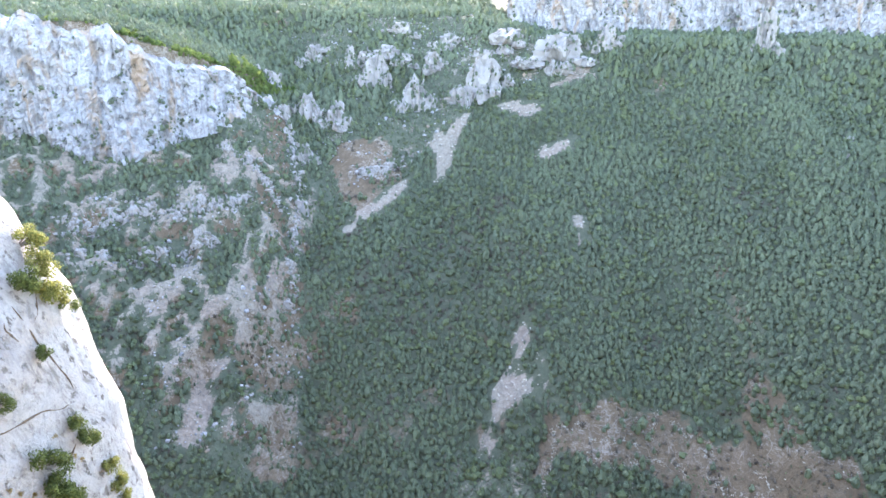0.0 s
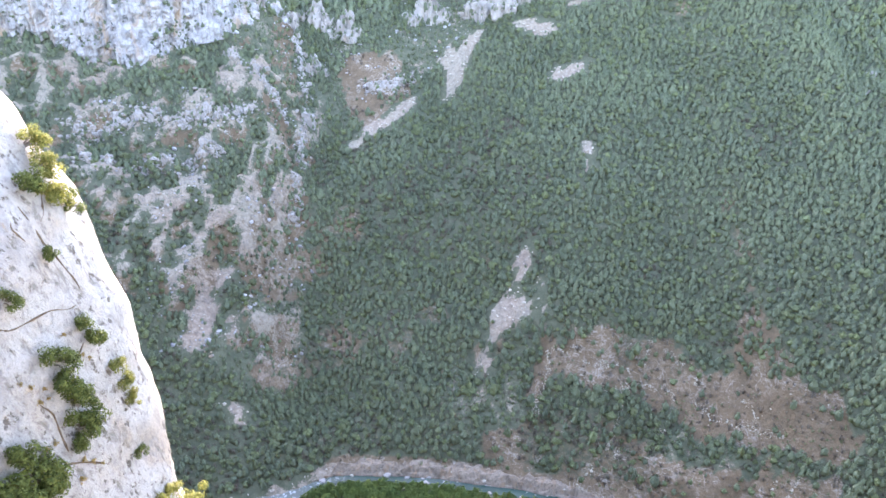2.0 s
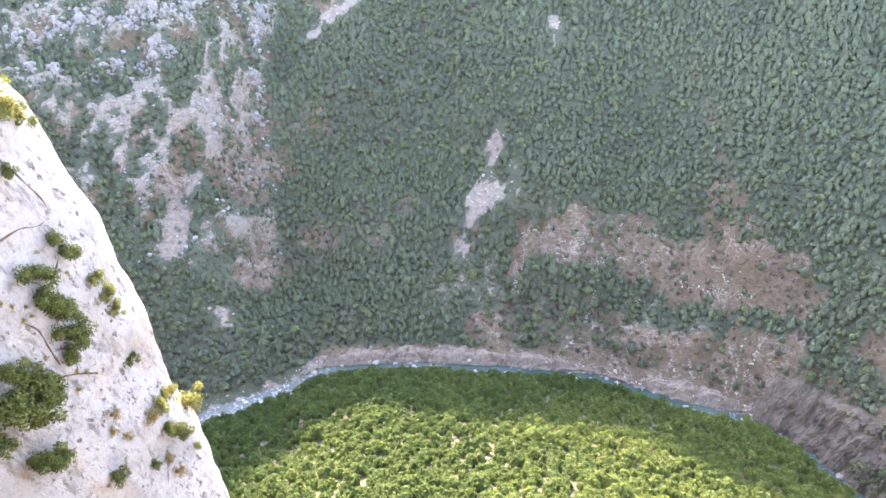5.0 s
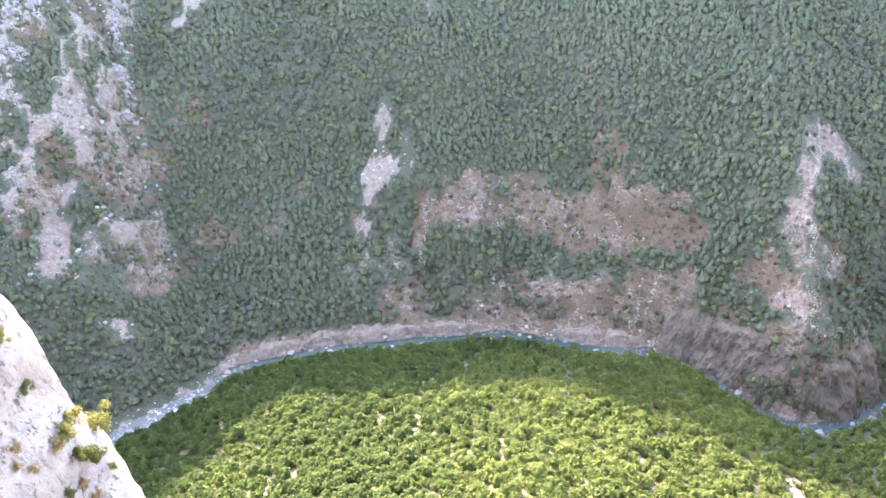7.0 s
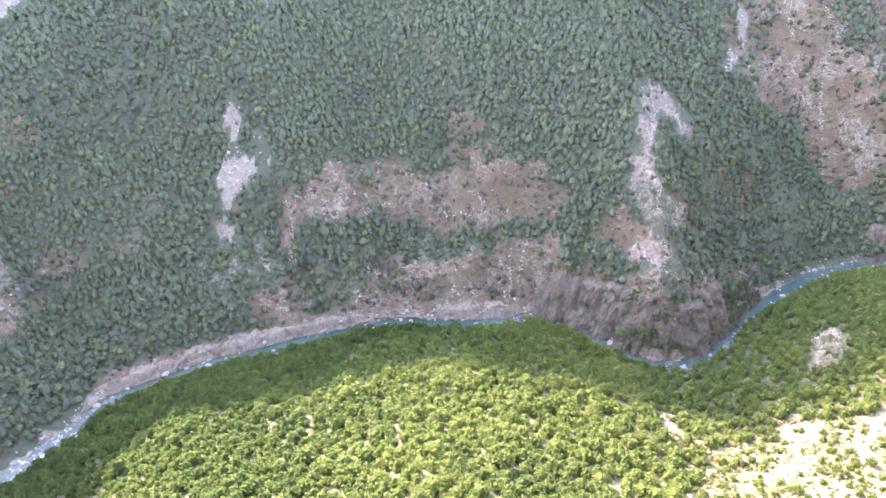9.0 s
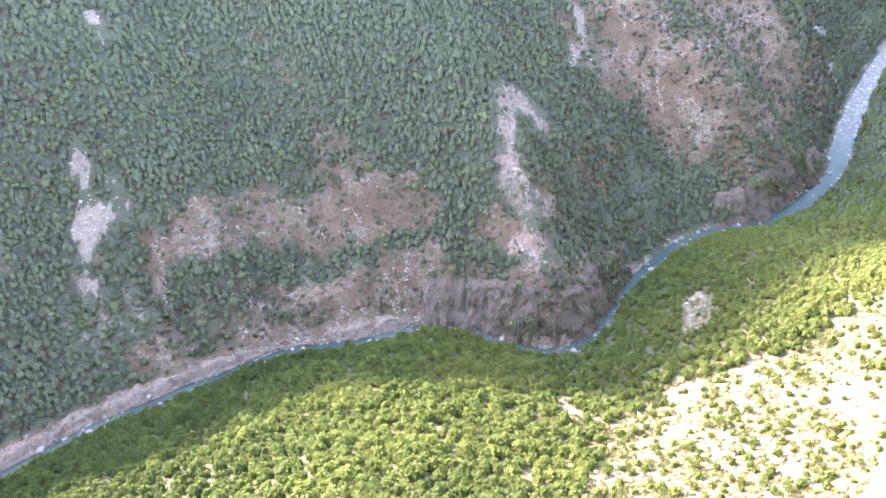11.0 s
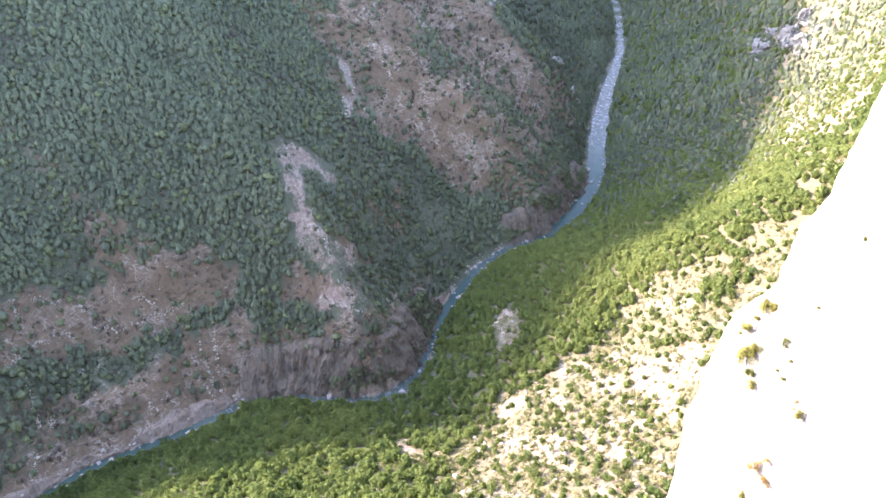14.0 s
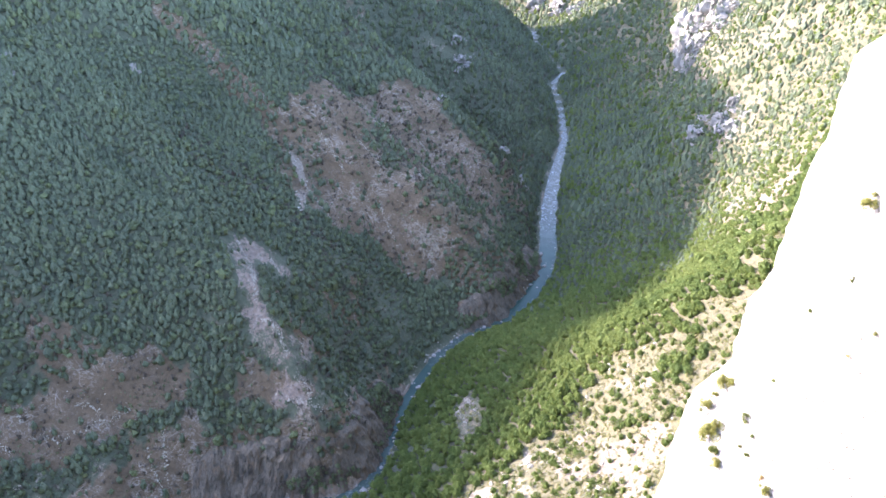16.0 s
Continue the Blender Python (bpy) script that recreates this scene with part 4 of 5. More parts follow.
LEFT_SHRUBS += [
    (-13.6, 23.9, 280.6, 0.99, "y"), (-13.5, 24, 279.9, 0.78, "y"), (-15.5, 18.7, 281, 1.51, "g"), (-15.7, 18.3, 279.9, 2.31, "g"), (-15.1, 19.5, 279.9, 1.82, "g"),
    (-15.3, 18.8, 279.1, 1.83, "g"), (-14.9, 19.6, 279.1, 1.48, "g"), (-13.6, 23.7, 277.1, 0.7, "g"), (-13.5, 27.3, 270.7, 1.79, "y"), (-13.1, 24.7, 273.5, 1.13, "y"),
    (-13.2, 23.6, 273.9, 1.11, "y"), (-13.3, 23, 273.9, 0.79, "d"), (-13.1, 23.9, 271.9, 1.28, "g"), (-12.9, 24.3, 271.1, 1.3, "g"), (-14, 21.5, 275.9, 0.69, "d"),
    (-14, 21.2, 275.1, 0.58, "d"), (-13.8, 21.6, 274.3, 0.65, "d"), (-15.5, 18.1, 277.1, 1.35, "g")]
LEFT_SHRUBS += [
    (-15.3, 18.6, 276.3, 1.66, "g"), (-14.2, 20.2, 273.1, 1.08, "g"), (-13.5, 22.3, 271.1, 0.7, "g"), (-16.1, 17.3, 279.1, 1.55, "g"), (-16.1, 17.3, 279.5, 1.02, "g"),
    (-12.6, 25, 269.1, 0.54, "y"), (-14.4, 20.7, 278.3, 0.38, "d"), (-14.7, 20, 278.7, 0.43, "d"), (-13.2, 23, 270.7, 0.58, "d"), (-13, 23.1, 269.5, 0.79, "d")]
# small dry tufts standing in for dark brown debris on the wall
LEFT_SHRUBS += [
    (-14.8, 20.5, 282.6, 0.23, "d"), (-14.9, 20.2, 282.6, 0.27, "d"), (-15.0, 20.1, 283.4, 0.25, "d"), (-14.8, 20.5, 283.0, 0.22, "d"), (-14.7, 20.3, 279.5, 0.26, "d"), (-14.4, 21.0, 279.1, 0.32, "d"), (-14.2, 21.4, 278.7, 0.27, "d"), (-14.1, 21.7, 278.3, 0.22, "d"),
    (-14.2, 22.2, 283.4, 0.25, "d"), (-14.1, 22.5, 283.0, 0.23, "d"), (-14.8, 20.2, 280.6, 0.31, "d"), (-14.9, 19.9, 280.6, 0.26, "d"), (-13.1, 23.1, 270.3, 0.33, "d"), (-13.0, 23.1, 269.5, 0.33, "d"), (-14.5, 21.8, 284.6, 0.22, "d"), (-15.2, 19.8, 283.8, 0.22, "d")]
RIGHT_SHRUBS = [
    (96.6, 1.1, 233.5, 2.5, "y"), (96, 0.4, 234.3, 1.5, "y"), (94.6, 2.9, 229.6, 2.3, "y"), (95.9, 2.2, 231.2, 1.2, "y"), (90.6, 1.6, 228, 3.2, "y"),
    (90.6, 0.8, 229.6, 2.3, "y"), (87.9, 0.4, 227.2, 1.9, "g"), (86.6, -0.1, 226.4, 1.7, "y"), (89.4, -2.6, 233.5, 1.3, "g"), (86.8, -3.9, 232.7, 0.7, "g"),
    (85.4, -3.7, 230.4, 0.8, "g"), (86.7, -2.7, 230.4, 0.7, "g"), (82.8, -5.9, 229.6, 0.9, "d"), (81.5, -6.5, 228.8, 1.6, "y"), (87.4, -4.7, 242.3, 0.7, "g"),
    (87.4, -9.5, 269.4, 2, "y"), (86.1, -9.9, 259.8, 0.6, "g"), (88.1, -6.6, 253.5, 0.7, "g")]
RIGHT_SHRUBS += [
    (82.2, -11.4, 251.9, 0.6, "d"), (81.6, -13.1, 255.9, 0.6, "y"), (81.3, -4.5, 216, 2.5, "d"), (80, -5.9, 215.2, 1.9, "d"), (80.7, -5.1, 219.2, 1.5, "d"),
    (98.3, 8.6, 172.2, 7.4, "g"), (96.9, 8.1, 169, 3.2, "g"), (81.2, -3.7, 209.6, 1.6, "y")]


def nearest_on(wall, p):
    flat = wall.reshape(-1, 3)
    return flat[np.argmin(((flat - p) ** 2).sum(1))]


used = set()
for wall, spots, out in ((WALL_L, LEFT_SHRUBS, (0.80, -0.25, 0.55)), (WALL_R, RIGHT_SHRUBS, (-0.75, 0.35, 0.55))):
    for x, y, z, size, kind in spots:
        size *= 0.92 if wall is WALL_L else 1.0
        q = nearest_on(wall, np.array((x, y, z)))
        first = SHRUBS[kind][int(rng.integers(len(SHRUBS[kind])))]
        turn = Vector(out).to_track_quat("Z", "Y").to_matrix().to_4x4() @ pose(0, 0, 0, 0, 0, float(rng.uniform(0, 360)))
        m = Matrix.Translation(tuple(q)) @ turn @ Matrix.Diagonal((size, size, size, 1))
        if first.name in used:
            copy_thing(first, Matrix.Identity(4)).matrix_basis = m
        else:
            used.add(first.name)
            first.matrix_basis = m


# ---------------------------------------------------------------- open joints of the western wall
JOINTS = [[(-15.2, 22.2, 289.8), (-14.9, 22.4, 289.0), (-14.8, 22.4, 288.2), (-14.6, 22.8, 287.4), (-14.5, 22.9, 287.0), (-14.3, 23.3, 285.8)],
          [(-15.2, 21.6, 289.4), (-15.1, 21.4, 289.0), (-15.0, 21.8, 288.6)],
          [(-15.4, 19.6, 286.2), (-15.2, 20.3, 285.8), (-14.6, 21.7, 285.8), (-14.4, 22.4, 285.4), (-14.3, 22.7, 285.4)],
          [(-15.0, 23.4, 289.8), (-14.9, 23.2, 289.4), (-14.8, 22.7, 289.0)],
          [(-13.1, 23.3, 271.1), (-13.2, 22.4, 269.5)],
          [(-14.9, 20.2, 282.6), (-14.7, 20.5, 281.8), (-14.7, 20.6, 280.6), (-14.6, 20.6, 279.9)],
          [(-14.7, 20.3, 279.5), (-14.4, 21.0, 279.1), (-14.0, 22.0, 277.9)],
          [(-14.2, 22.5, 283.8), (-14.2, 22.2, 283.4), (-14.3, 21.9, 283.0)]]


def wall_joint(points):
    """A soil-choked crack: an uneven, half sunken ridge along the wall, its shade in the colour."""
    path = []
    for a, b in zip(points[:-1], points[1:]):
        for t in np.linspace(0, 1, 9)[:-1]:
            path.append(nearest_on(WALL_L, np.array(a) * (1 - t) + np.array(b) * t + rng.normal(0, 0.05, 3)))
    path = np.array([q for k, q in enumerate(path) if k == 0 or np.abs(q - path[k - 1]).sum() > 0.05])
    for _ in range(2):
        path[1:-1] = 0.25 * path[:-2] + 0.5 * path[1:-1] + 0.25 * path[2:]
    radii = np.clip(rng.normal(0.055, 0.022, len(path)), 0.015, 0.11) * 0.62
    radii[[0, -1]] = 0.01
    tagged(new("rock_joint", mesh_of("rock_joint", *tube(path, radii, 6), SOIL_SHADE, True)), "crack with soil and coloured-in shade running down the white limestone", "crack", kind="structure")


for joint in JOINTS:
    wall_joint(joint)


# ---------------------------------------------------------------- rocks
def rock_mesh(name, seed, level, rugged, material, tall=1.0):
    """An angular block of limestone about 1 across, standing on z = 0."""
    v, fcs = ico(level)
    a, b = v[:, 0] * 1.7 + v[:, 2] * 0.4 + seed * 3.1, v[:, 1] * 1.7 - v[:, 2] * 0.3 + seed * 1.7
    v = v * (1 + rugged * (0.55 * fbm(a, b, 1.1, 3, seed) + 0.45 * ridged(a * 1.6, b * 1.6, 0.8, 3, seed + 5)))[:, None]
    v = np.sign(v) * np.abs(v) ** 0.8 * (0.5, 0.5, 0.5 * tall)
    v[:, 2] += 0.36 * tall
    return mesh_of(name, v, fcs, material, False)


TOWERS = [(36, 643, 221, 46, 60), (107, 661, 250, 60, 40), (150, 668, 250, 30, 36), (-26, 645, 208, 34, 48), (-66, 673, 225, 30, 52), (-41, 733, 268, 28, 20),
          (7, 714, 258, 30, 16), (277, 617, 247, 26, 62), (-122, 638, 197, 28, 38), (-142, 622, 200, 18, 22), (-94, 625, 195, 26, 38), (-20, 640, 205, 18, 20)]
TOWERS += [(-90, 617, 191, 14, 16), (-90, 692, 241, 22, 28), (-128, 721, 244, 30, 24), (73, 656, 239, 14, 14), (111, 649, 240, 12, 13),
           (-119, 590, 180, 20, 26), (-112, 530, 150, 11, 18), (-160, 655, 220, 24, 22),
           (945, 140, 100, 50, 70), (985, 150, 110, 50, 70), (1030, 158, 130, 60, 80), (960, 108, 160, 54, 60), (1005, 120, 160, 60, 60), (716, 88, 89, 30, 26), (688, 62, 109, 32, 28), (648, 48, 110, 26, 20)]
TOWERS += [(1850, 625, 40, 70, 50), (1795, 560, 60, 56, 40), (1890, 700, 50, 70, 60), (652, 250, 30, 20, 16), (646, 268, 50, 14, 14), (628, 330, 100, 12, 12), (930, 460, 100, 34, 20), (960, 480, 110, 26, 16), (-55, 700, 240, 40, 20), (-10, 690, 240, 34, 22), (60, 690, 250, 44, 22), (381, 479, 176, 8, 13), (297, 437, 154, 6, 6), (307, 520, 199, 9, 8), (294, 500, 191, 6, 7)]


def crag_mesh(name, seed, level):
    """A broken limestone outcrop about 1 wide and 1 high: blocky, fluted and pitted."""
    v, fcs = ico(level)
    v = np.sign(v) * np.abs(v) ** 0.62
    out = []
    for p in v:
        q = Vector((p[0] * 1.3 + seed * 5.7, p[1] * 1.3 - seed * 2.3, p[2] * 0.55))
        big = noise.fractal(q * 1.1, 0.9, 2.1, 3)
        flute = noise.ridged_multi_fractal(Vector((q.x * 2.6, q.y * 2.6, q.z * 0.9)), 0.9, 2.0, 4, 0.9, 1.5)
        cell = noise.voronoi(q * 2.4)[0]
        r = 0.72 + 0.40 * big + 0.17 * (flute - 1.0) + 0.30 * (cell[1] - cell[0])
        top = 0.66 + 0.38 * noise.noise(Vector((q.x * 1.7, q.y * 1.7, seed)))
        out.append((p[0] * r * 0.56, p[1] * r * 0.56, (p[2] * (0.6 + 0.4 * r) * top if p[2] > 0 else p[2] * 0.3)))
    return mesh_of(name, np.array(out), fcs, ROCK_CRAG, False)


def broken(towers):
    """Each large outcrop is a cluster of blocks."""
    state = np.random.default_rng(77)
    for x, y, z, wide, high in towers:
        if wide <= 16:
            yield x, y, wide, high
            continue
        yield x, y, wide * 0.62, high * 0.92
        for k in range(3 if wide < 30 else 5):
            a = 1.25 * k + state.uniform(-0.4, 0.4)
            part_wide = wide * state.uniform(0.26, 0.46)
            yield x + wide * 0.52 * math.cos(a) * (1 if k % 2 else -1), y - wide * 0.30 * abs(math.sin(a)), part_wide, min(high * state.uniform(0.25, 0.70), part_wide * 1.5)


for k, (x, y, wide, high) in enumerate(broken(TOWERS)):
    ob = new("rock_tower", crag_mesh("rock_tower", 40 + k, 5 if wide > 40 else 4 if wide > 11 else 3))
    ob.matrix_basis = Matrix.Translation((x, y, float(ground(x, y)) - 0.02 * high)) @ pose(0, 0, 0, 0, 0, 37 * k) @ Matrix.Diagonal((wide * 1.2, wide * 0.9, high * (0.6 if x > 600 else 0.78), 1))
    tagged(ob, "craggy pale limestone tower standing out of the wooded slope" if wide > 15 else "small white limestone crag among dark pines", "rock", group="limestone crags on the slope")


def crag_scrub():
    """Scrub in the clefts and on the ledges of the crags."""
    spots = []
    for ob in [o for o in scene.objects if o.name.startswith("rock_tower")]:
        v = np.empty(len(ob.data.vertices) * 3, np.float32)
        ob.data.vertices.foreach_get("co", v)
        v = v.reshape(-1, 3)
        v = v[(v[:, 2] > 0.03)]
        m = np.array(ob.matrix_basis)
        v = v[rng.integers(0, len(v), int(8 + 0.065 * m[2, 2] * np.hypot(m[0, 0], m[0, 1])))]
        spots.append(v @ m[:3, :3].T + m[:3, 3])
    p = np.concatenate(spots)
    plant("crag_scrub", [crown_shape("distant", None) for _ in range(6)], p[:, 0], p[:, 1], p[:, 2] - 1.0, rng.lognormal(0.85, 0.35, len(p)), np.clip(rng.normal(0.4, 0.2, len(p)), 0, 1), PINE, "dark scrub growing over the limestone crags")


crag_scrub()


def stones(name, x, y, size, flat, label, material=ROCK_LOOSE, sink=0.15, strike=None, long=1.0):
    """Many angular stones joined into one mesh; strike: the way they lie, in radians."""
    z = ground(x, y)
    vs, fs = [], []
    base, fcs = ICO1
    for k in range(len(x)):
        v = base * (1 + rng.uniform(-0.32, 0.32, len(base)))[:, None] * (long, rng.uniform(0.45, 0.9), flat * rng.uniform(0.6, 1.3))
        a = rng.uniform(0, 6.283) if strike is None else rng.normal(strike, 0.35)
        r = np.stack([v[:, 0] * math.cos(a) - v[:, 1] * math.sin(a), v[:, 0] * math.sin(a) + v[:, 1] * math.cos(a), v[:, 2]], 1)
        vs.append(r * size[k] * 0.5 + (x[k], y[k], z[k] + size[k] * sink)), fs.append(fcs + k * len(base))
    return tagged(new(name, mesh_of(name, np.concatenate(vs), np.concatenate(fs), material)), label, "rocks", kind="stuff")


def chosen(x0, x1, y0, y1, cell, chance):
    x, y = scatter(x0, x1, y0, y1, cell)
    s = rng.uniform(0, 1, len(x)) < chance(x, y)
    return x[s], y[s]


# ledges and blocks on the broken ground
x, y = chosen(-330, 180, 330, 780, 4.2, lambda x, y: 0.75 * covers(x, y, ROCKY[:4], 8) * smooth(-0.35, 0.25, fbm(x, y, 22, 3, 61)))
stones("rock_ledges", x, y, np.minimum(rng.lognormal(0.6, 0.5, len(x)), 4.5), 0.65, "broken grey-white limestone ledges among scrub", ROCK_FAR)
x, y = chosen(-40, 640, 180, 420, 3.6, lambda x, y: 0.16 * covers(x, y, MEADOW[:4] + MEADOW[5:6], 5) * smooth(-0.1, 0.4, fbm(x, y, 16, 3, 66)))
stones("meadow_stones", x, y, np.minimum(rng.lognormal(-0.1, 0.4, len(x)), 1.3), 0.5, "pale stones strewn over dry brown grass", ROCK_LOOSE)
x, y = chosen(-200, 560, 20, 660, 2.3, lambda x, y: 0.36 * covers(x, y, SCREE[:14] + SCREE[17:19], 1.0))
stones("scree_stones", x, y, np.minimum(rng.lognormal(0.3, 0.5, len(x)), 3.0), 0.5, "loose pale limestone scree in steep gullies", ROCK_LOOSE, 0.12)
x, y = chosen(60, 700, -60, 200, 3.6, lambda x, y: 0.5 * covers(x, y, ROCKY[4:], 8) * smooth(-0.3, 0.3, fbm(x, y, 18, 3, 68)))
stones("scree_blocks", x, y, np.minimum(rng.lognormal(0.45, 0.5, len(x)), 3.2), 0.5, "sun-bleached white limestone blocks and scree", ROCK_LOOSE)
x, y = chosen(-170, 700, 150, 330, 2.2, lambda x, y: 0.5 * (np.abs(along(x, y, RIVER)[0] - river_half(x) - 1.2) < 2.6))
stones("shore_stones", x, y, rng.lognormal(0.15, 0.5, len(x)), 0.6, "grey-white boulders and gravel along the water's edge", ROCK_LOOSE, 0.1)

# broken white ribs and bands that stand out of the brown bank, mostly traced from the camera's view onto the plan
RILLS = [[(68, 363), (67, 350), (61, 340), (56, 330)], [(116, 351), (110, 333), (105, 319), (98, 308)], [(133, 366), (127, 357), (126, 351)], [(138, 362), (148, 349)], [(154, 342), (154, 337)],
         [(134, 321), (128, 312)], [(183, 281), (177, 268), (175, 263)], [(193, 278), (185, 270), (178, 264), (176, 257)], [(172, 267), (171, 258)], [(198, 255), (192, 251)], [(91, 302), (81, 296)]]
RILLS += [[(109, 317), (103, 304)], [(85, 356), (98, 351), (117, 351)], [(87, 349), (97, 339), (107, 338)], [(109, 340), (126, 344), (132, 341)], [(138, 339), (141, 330)], [(152, 330), (161, 318), (180, 308), (190, 297)],
          [(239, 235), (239, 223), (244, 213), (248, 204)], [(67, 365), (80, 362), (87, 360)], [(181, 311), (180, 316), (176, 324)], [(143, 282), (145, 277)], [(60, 333), (64, 330)], [(153, 278), (155, 272)]]
RILLS += [[(308, 318), (298, 300), (284, 284), (268, 268)], [(316, 300), (312, 286)], [(262, 262), (262, 248), (255, 236)], [(276, 242), (262, 232)], [(250, 228), (247, 214)], [(302, 149), (286, 134)], [(312, 148), (294, 131)]]
RILLS += [[(412, 345), (400, 318), (392, 300)], [(450, 352), (440, 322)], [(470, 330), (462, 300)], [(505, 335), (498, 310)], [(520, 300), (512, 280)], [(440, 290), (428, 268)], [(560, 330), (548, 305)]]


def rill_stones():
    """Angular white rock showing along the ribs and broken bands of the bank."""
    xs, ys, size = [], [], []
    for line in RILLS:
        for (ax, ay), (bx, by) in zip(line[:-1], line[1:]):
            length = math.hypot(bx - ax, by - ay)
            n = int(length * 5.0)
            t = rng.uniform(0, 1, n)
            across = rng.normal(0, 0.45 + 1.0 * np.abs(fbm(t * length + ax, t * 0 + ay, 6, 2, 511)), n)
            xs.append(ax + (bx - ax) * t + across * (by - ay) / length + rng.normal(0, 0.4, n))
            ys.append(ay + (by - ay) * t - across * (bx - ax) / length + rng.normal(0, 0.4, n))
            size.append(rng.lognormal(-0.38, 0.42, n) * np.exp(-0.12 * across ** 2))
    stones("rib_stones", np.concatenate(xs), np.concatenate(ys), np.clip(np.concatenate(size), 0.4, 2.4), 0.8, "white limestone ribs breaking through the brown bank", ROCK_LOOSE, 0.1)


rill_stones()


def slope_rib(line, wide, size, label):
    """A broken rib of limestone blocks running down a slope."""
    line = np.array(line, float)
    seg = rng.integers(0, len(line) - 1, int(wide * 75))
    t = rng.uniform(0, 1, len(seg))[:, None]
    p = line[seg] * (1 - t) + line[seg + 1] * t + rng.normal(0, wide * 0.4, (len(seg), 2))
    stones("rib_blocks", p[:, 0], p[:, 1], np.minimum(rng.lognormal(size - 0.35, 0.45, len(p)), 4.5), 1.3, label, ROCK_CRAG, 0.1, 0.45, 1.5)


slope_rib([(-136, 611), (-130, 594), (-121, 561), (-115, 531), (-112, 501), (-112, 473), (-108, 450)], 5.0, 0.95, "upright rib of grey-white limestone blocks beside the wooded gully")
slope_rib([(-262, 452), (-232, 470), (-200, 482), (-170, 492), (-148, 500)], 9.0, 0.85, "broken grey-white limestone terraces below the cliff")
slope_rib([(-250, 432), (-215, 440), (-190, 452), (-160, 470)], 7.0, 0.75, "broken grey-white limestone terraces below the cliff")
slope_rib([(-178, 545), (-152, 535), (-128, 520)], 6.0, 0.8, "broken limestone outcrop above the scree")
slope_rib([(-70, 566), (-48, 572), (-30, 585)], 6.0, 0.6, "broken tan limestone outcrop between pines")


def bank_brush():
    """Leafless and dull green brush over the steep brown bank."""
    x, y = scatter(-60, 640, 165, 420, 2.5)
    d, side, run = along(x, y, RIVER)
    rock, meadow = surface_kinds(x, y)
    low = smooth(10, 16, d - river_half(x)) * smooth(95, 60, d + 14 * fbm(x, y, 30, 2, 521)) * smooth(-60, -10, x) * smooth(420, 330, x)
    high = (0.30 + 0.35 * smooth(340, 400, x)) * smooth(0.3, 0.7, meadow)
    s = (side > 0) & (rock < 0.75) & (rng.uniform(0, 1, len(x)) < np.maximum(0.85 * low, high) * (0.7 + 0.6 * fbm(x, y, 12, 2, 523)))
    x, y = x[s], y[s]
    dull = rng.uniform(0, 1, len(x)) < 0.48
    for sel, mat, label in ((~dull, BARE, "leafless brown brush on the steep river bank"), (dull, SHADE_GREEN, "dull green brush on the steep river bank")):
        plant("bank_brush", [crown_shape("brush", False) for _ in range(6)], x[sel], y[sel], ground(x[sel], y[sel]) - 0.2, rng.lognormal(0.62, 0.3, int(sel.sum())), np.clip(rng.normal(0.42, 0.2, int(sel.sum())), 0, 1), mat, label)


bank_brush()

# single boulders in the stream
BOULDERS = [rock_mesh("river_boulder", 90 + k, 2, 0.42, RIVER_STONE, 0.6) for k in range(5)]
x, y = chosen(-130, 560, 165, 310, 3.0, lambda x, y: 0.40 * (np.abs(along(x, y, RIVER)[0] - river_half(x) + 0.4) < 1.4) + 0.05 * (along(x, y, RIVER)[0] < river_half(x)))
for k in range(len(x)):
    ob = new("river_boulder", BOULDERS[k % 5])
    s = float(rng.lognormal(0.60, 0.38))
    ob.matrix_basis = Matrix.Translation((x[k], y[k], -1.0 + 0.12 * s)) @ pose(0, 0, 0, 0, 0, float(rng.uniform(0, 360))) @ Matrix.Diagonal((s * 1.2, s * 0.9, s, 1))
    tagged(ob, "pale rounded limestone boulder standing in the river", "boulder", group="boulders in the river")


# ---------------------------------------------------------------- single trees on the sunny slope below the eye
def make_tree(seed):
    state = np.random.default_rng(seed)
    ob = new("oak_tree")
    trunk = tube([(0, 0, -0.06), (0.01, 0.0, 0.16), (0.02, -0.01, 0.34), (0.0, 0.0, 0.55)], [0.030, 0.024, 0.017, 0.008], 7)
    limbs = []
    centres, radii = [], []
    for k in range(8):
        a, h = k * 2.4 + state.uniform(-0.3, 0.3), 0.34 + 0.06 * k + state.uniform(-0.05, 0.05)
        c = (0.26 * math.cos(a) * (1.05 - 0.5 * h), 0.26 * math.sin(a) * (1.05 - 0.5 * h), h)
        limbs.append(tube([(0.01, 0, h * 0.55), (c[0] * 0.5, c[1] * 0.5, h * 0.82), c], [0.011, 0.008, 0.003], 4))
        centres.append(c), radii.append(state.uniform(0.13, 0.21))
    part("trunk", mesh_of("trunk", *join([trunk]), BARK, True), ob, "grey-brown trunk")
    part("limbs", mesh_of("limbs", *join(limbs), BARK, True), ob)
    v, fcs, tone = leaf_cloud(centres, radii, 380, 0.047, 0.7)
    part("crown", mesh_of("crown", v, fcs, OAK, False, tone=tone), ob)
    return tagged(ob, "fresh green downy oak on the sunlit scree slope", "tree", group="oaks below the viewpoint")


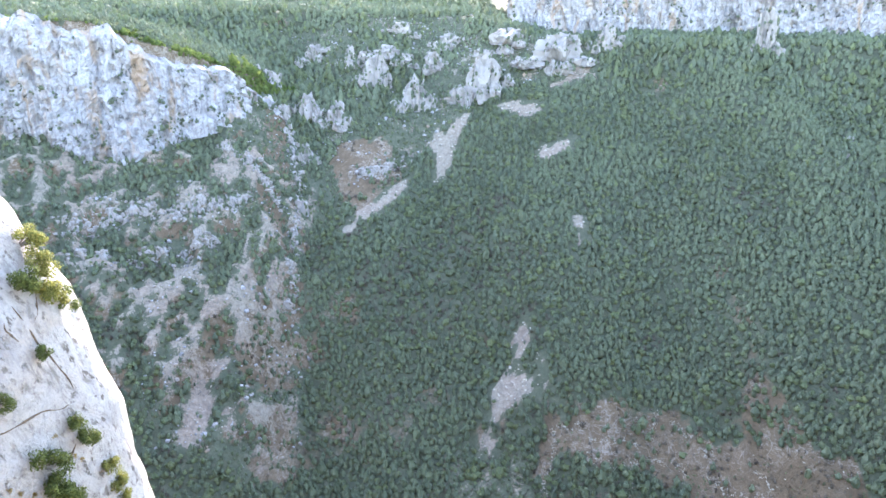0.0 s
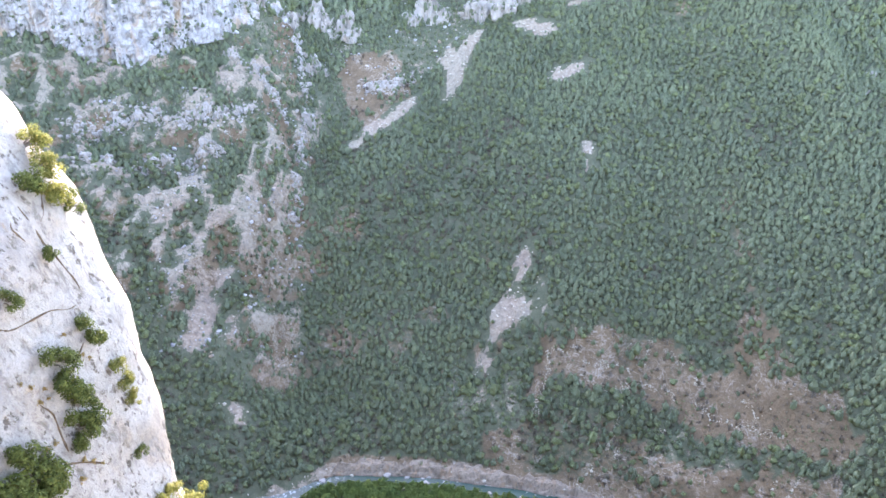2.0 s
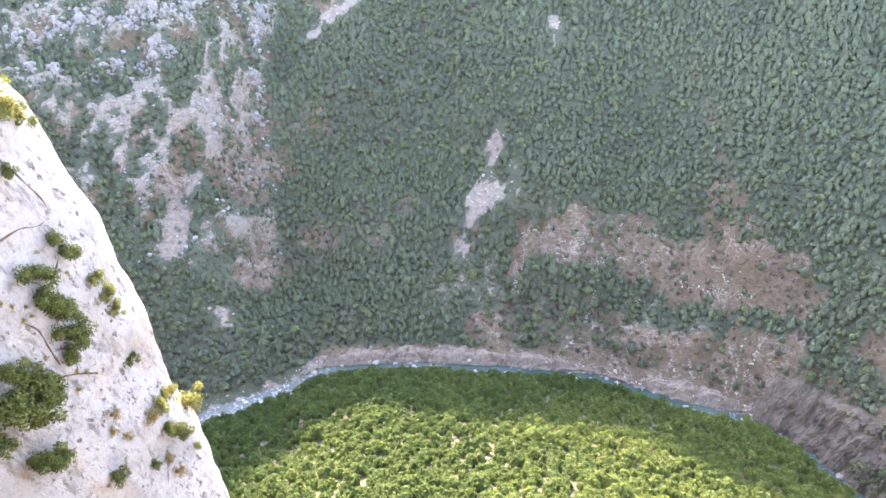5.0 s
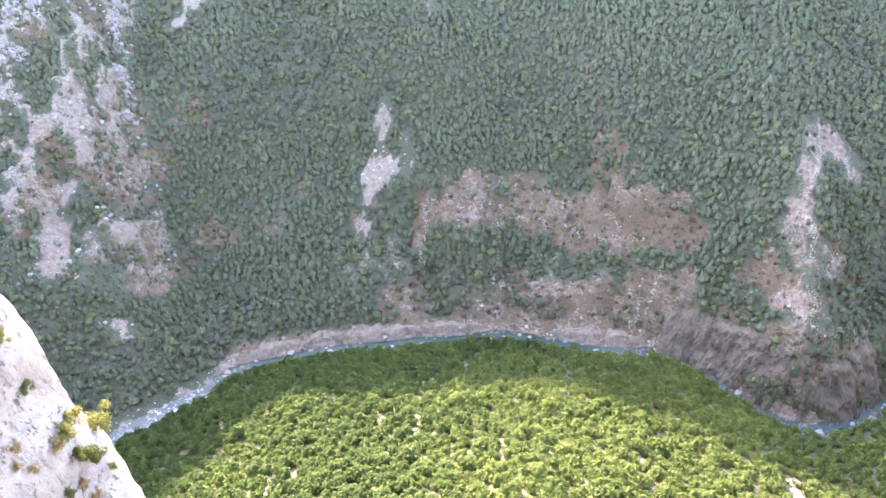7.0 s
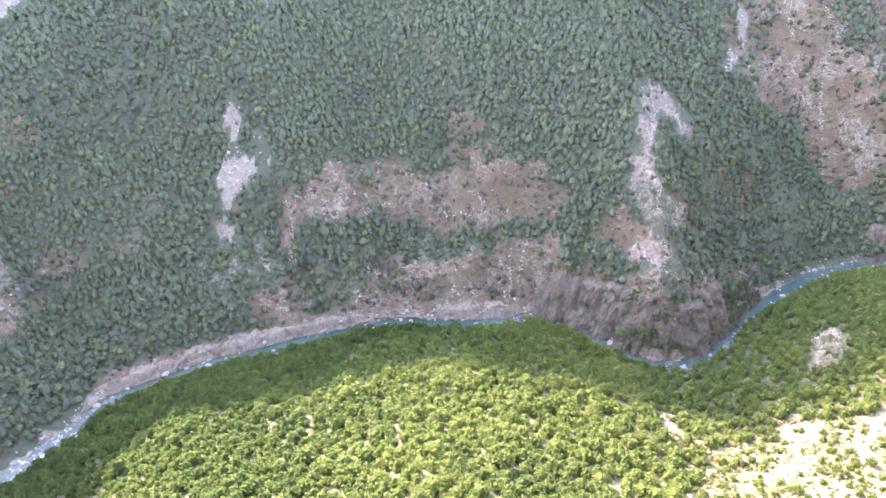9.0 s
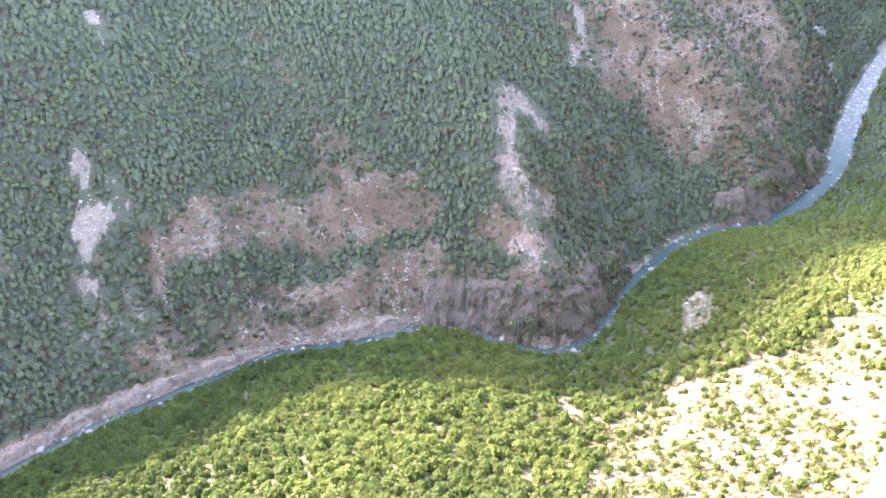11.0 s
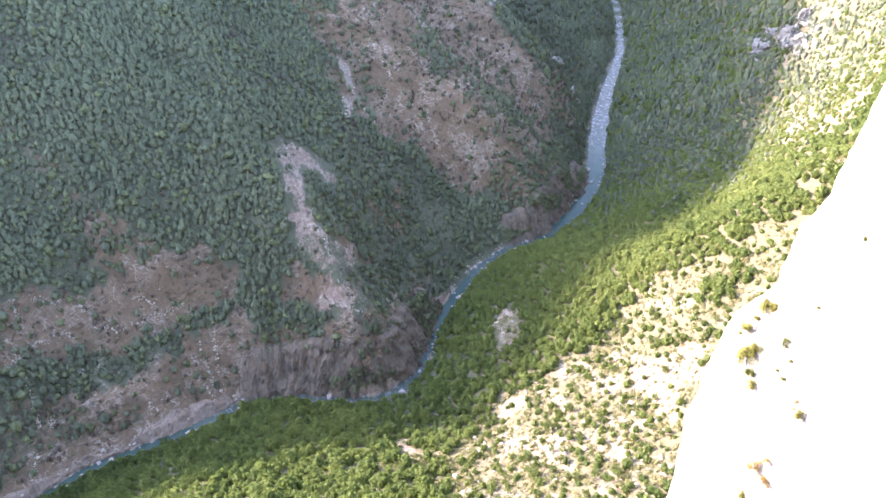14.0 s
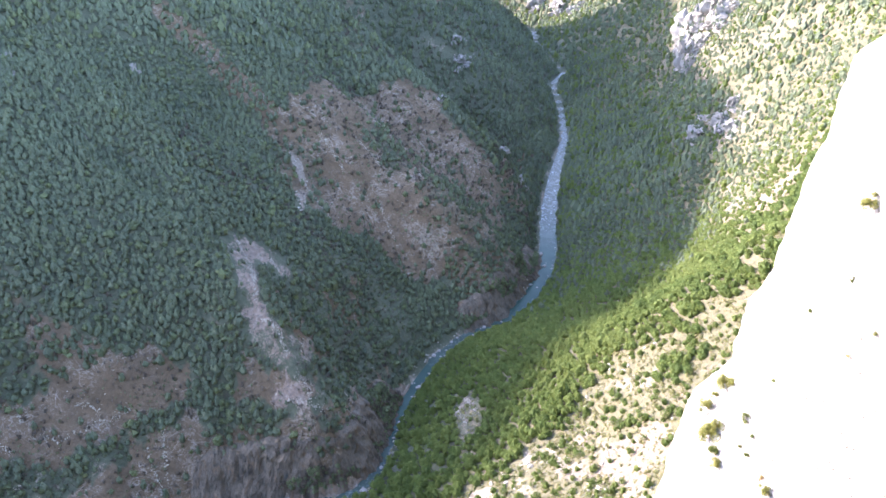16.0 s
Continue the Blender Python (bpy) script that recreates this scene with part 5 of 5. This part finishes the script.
def plant_singles():
    firsts = [make_tree(500 + k) for k in range(6)]
    x, y = scatter(55, 300, 20, 170, 6.5)
    d, side, want, meadow, rock, slope = grown(x, y)
    ok = (side < 0) & (d > 60) & (np.hypot(x, y) > 110) & (slope < 1.5) & ((rock > 0.15) | (meadow > 0.2)) & (rock < 0.9)
    ok &= rng.uniform(0, 1, len(x)) < np.where(rock > 0.4, 0.32, 0.6)
    x, y = x[ok], y[ok]
    order = np.argsort(np.hypot(x, y))[:290]
    for n, k in enumerate(order):
        s = float(rng.lognormal(1.35, 0.25))
        m = Matrix.Translation((x[k], y[k], float(ground(x[k], y[k])) - 0.1)) @ pose(0, 0, 0, 0, 0, float(rng.uniform(0, 360))) @ Matrix.Diagonal((s, s, s, 1))
        if n < 6:
            firsts[n].matrix_basis = m
        else:
            copy_thing(firsts[n % 6], Matrix.Identity(4)).matrix_basis = m


plant_singles()


# ---------------------------------------------------------------- scrub on the far cliffs
def cliff_scrub(name, P, share, label, foliage=PINE, foot=0.0, kind="oak", count=4000, least=0.22, size=0.95):
    i, j = rng.integers(2, P.shape[0] - 2, count), rng.integers(1 + int(foot * P.shape[1]), P.shape[1] - 1, count)
    p = P[i, j]
    ledge = fbm(p[:, 0] + p[:, 1], p[:, 2], 16, 3, 401)
    s = (ledge > least) & (rng.uniform(0, 1, len(p)) < share)
    p = p[s]
    return plant(name, [crown_shape(kind, False) for _ in range(4)], p[:, 0], p[:, 1], p[:, 2] - 1.0 * (kind == "oak"), rng.lognormal(size, 0.35, len(p)), np.clip(rng.normal(0.4, 0.2, len(p)), 0, 1), foliage, label)


def cliff_crest(P):
    """A fringe of trees along the crest of a cliff, sunlight put into their lighter tone."""
    p = np.repeat(P[:, -1], 6, axis=0) + rng.normal(0, 1, (6 * len(P), 3)) * (3, 8, 0) + (0, 9, 0)
    p[:, 2] = np.where(along(p[:, 0], p[:, 1], CLIFF_LEFT)[1] > 0, ground(p[:, 0], p[:, 1]), 0)
    p = p[p[:, 2] > np.repeat(P[:, -1, 2], 6) - 12]
    p = p[rng.uniform(0, 1, len(p)) < 0.75 * smooth(-0.3, 0.3, fbm(p[:, 0], p[:, 1], 25, 2, 405))]
    plant("crest_scrub", [crown_shape("oak", False) for _ in range(5)], p[:, 0], p[:, 1], p[:, 2] - 0.6, rng.lognormal(1.0, 0.35, len(p)), np.clip(rng.normal(0.7, 0.2, len(p)), 0, 1), OAK, "sunlit yellow-green scrub along the cliff's crest")


cliff_crest(CLIFF_A)
cliff_scrub("cliff_scrub", CLIFF_A, 0.5, "dark scrub rooted on the ledges of the grey cliff")
cliff_scrub("cliff_scrub", CLIFF_B, 0.55, "thin scrub rooted in the pale upper cliff")

cliff_scrub("cliff_scrub", BLUFF_A, 0.7, "scrub and small trees rooted on the river bluff", SHADE_GREEN, 0.15, "oak", 4000, -0.1, 0.7)
cliff_scrub("cliff_scrub", BLUFF_A, 0.8, "leafless brown brush rooted on the river bluff", BARE, 0.12, "brush", 2600, -0.25, 0.45)
cliff_scrub("cliff_scrub", BLUFF_B, 0.30, "scrub rooted on the upper river bluff", SHADE_GREEN, 0.3)
cliff_scrub("cliff_scrub", BLUFF_A, 0.8, "small trees along the top of the river bluff", SHADE_GREEN, 0.78)
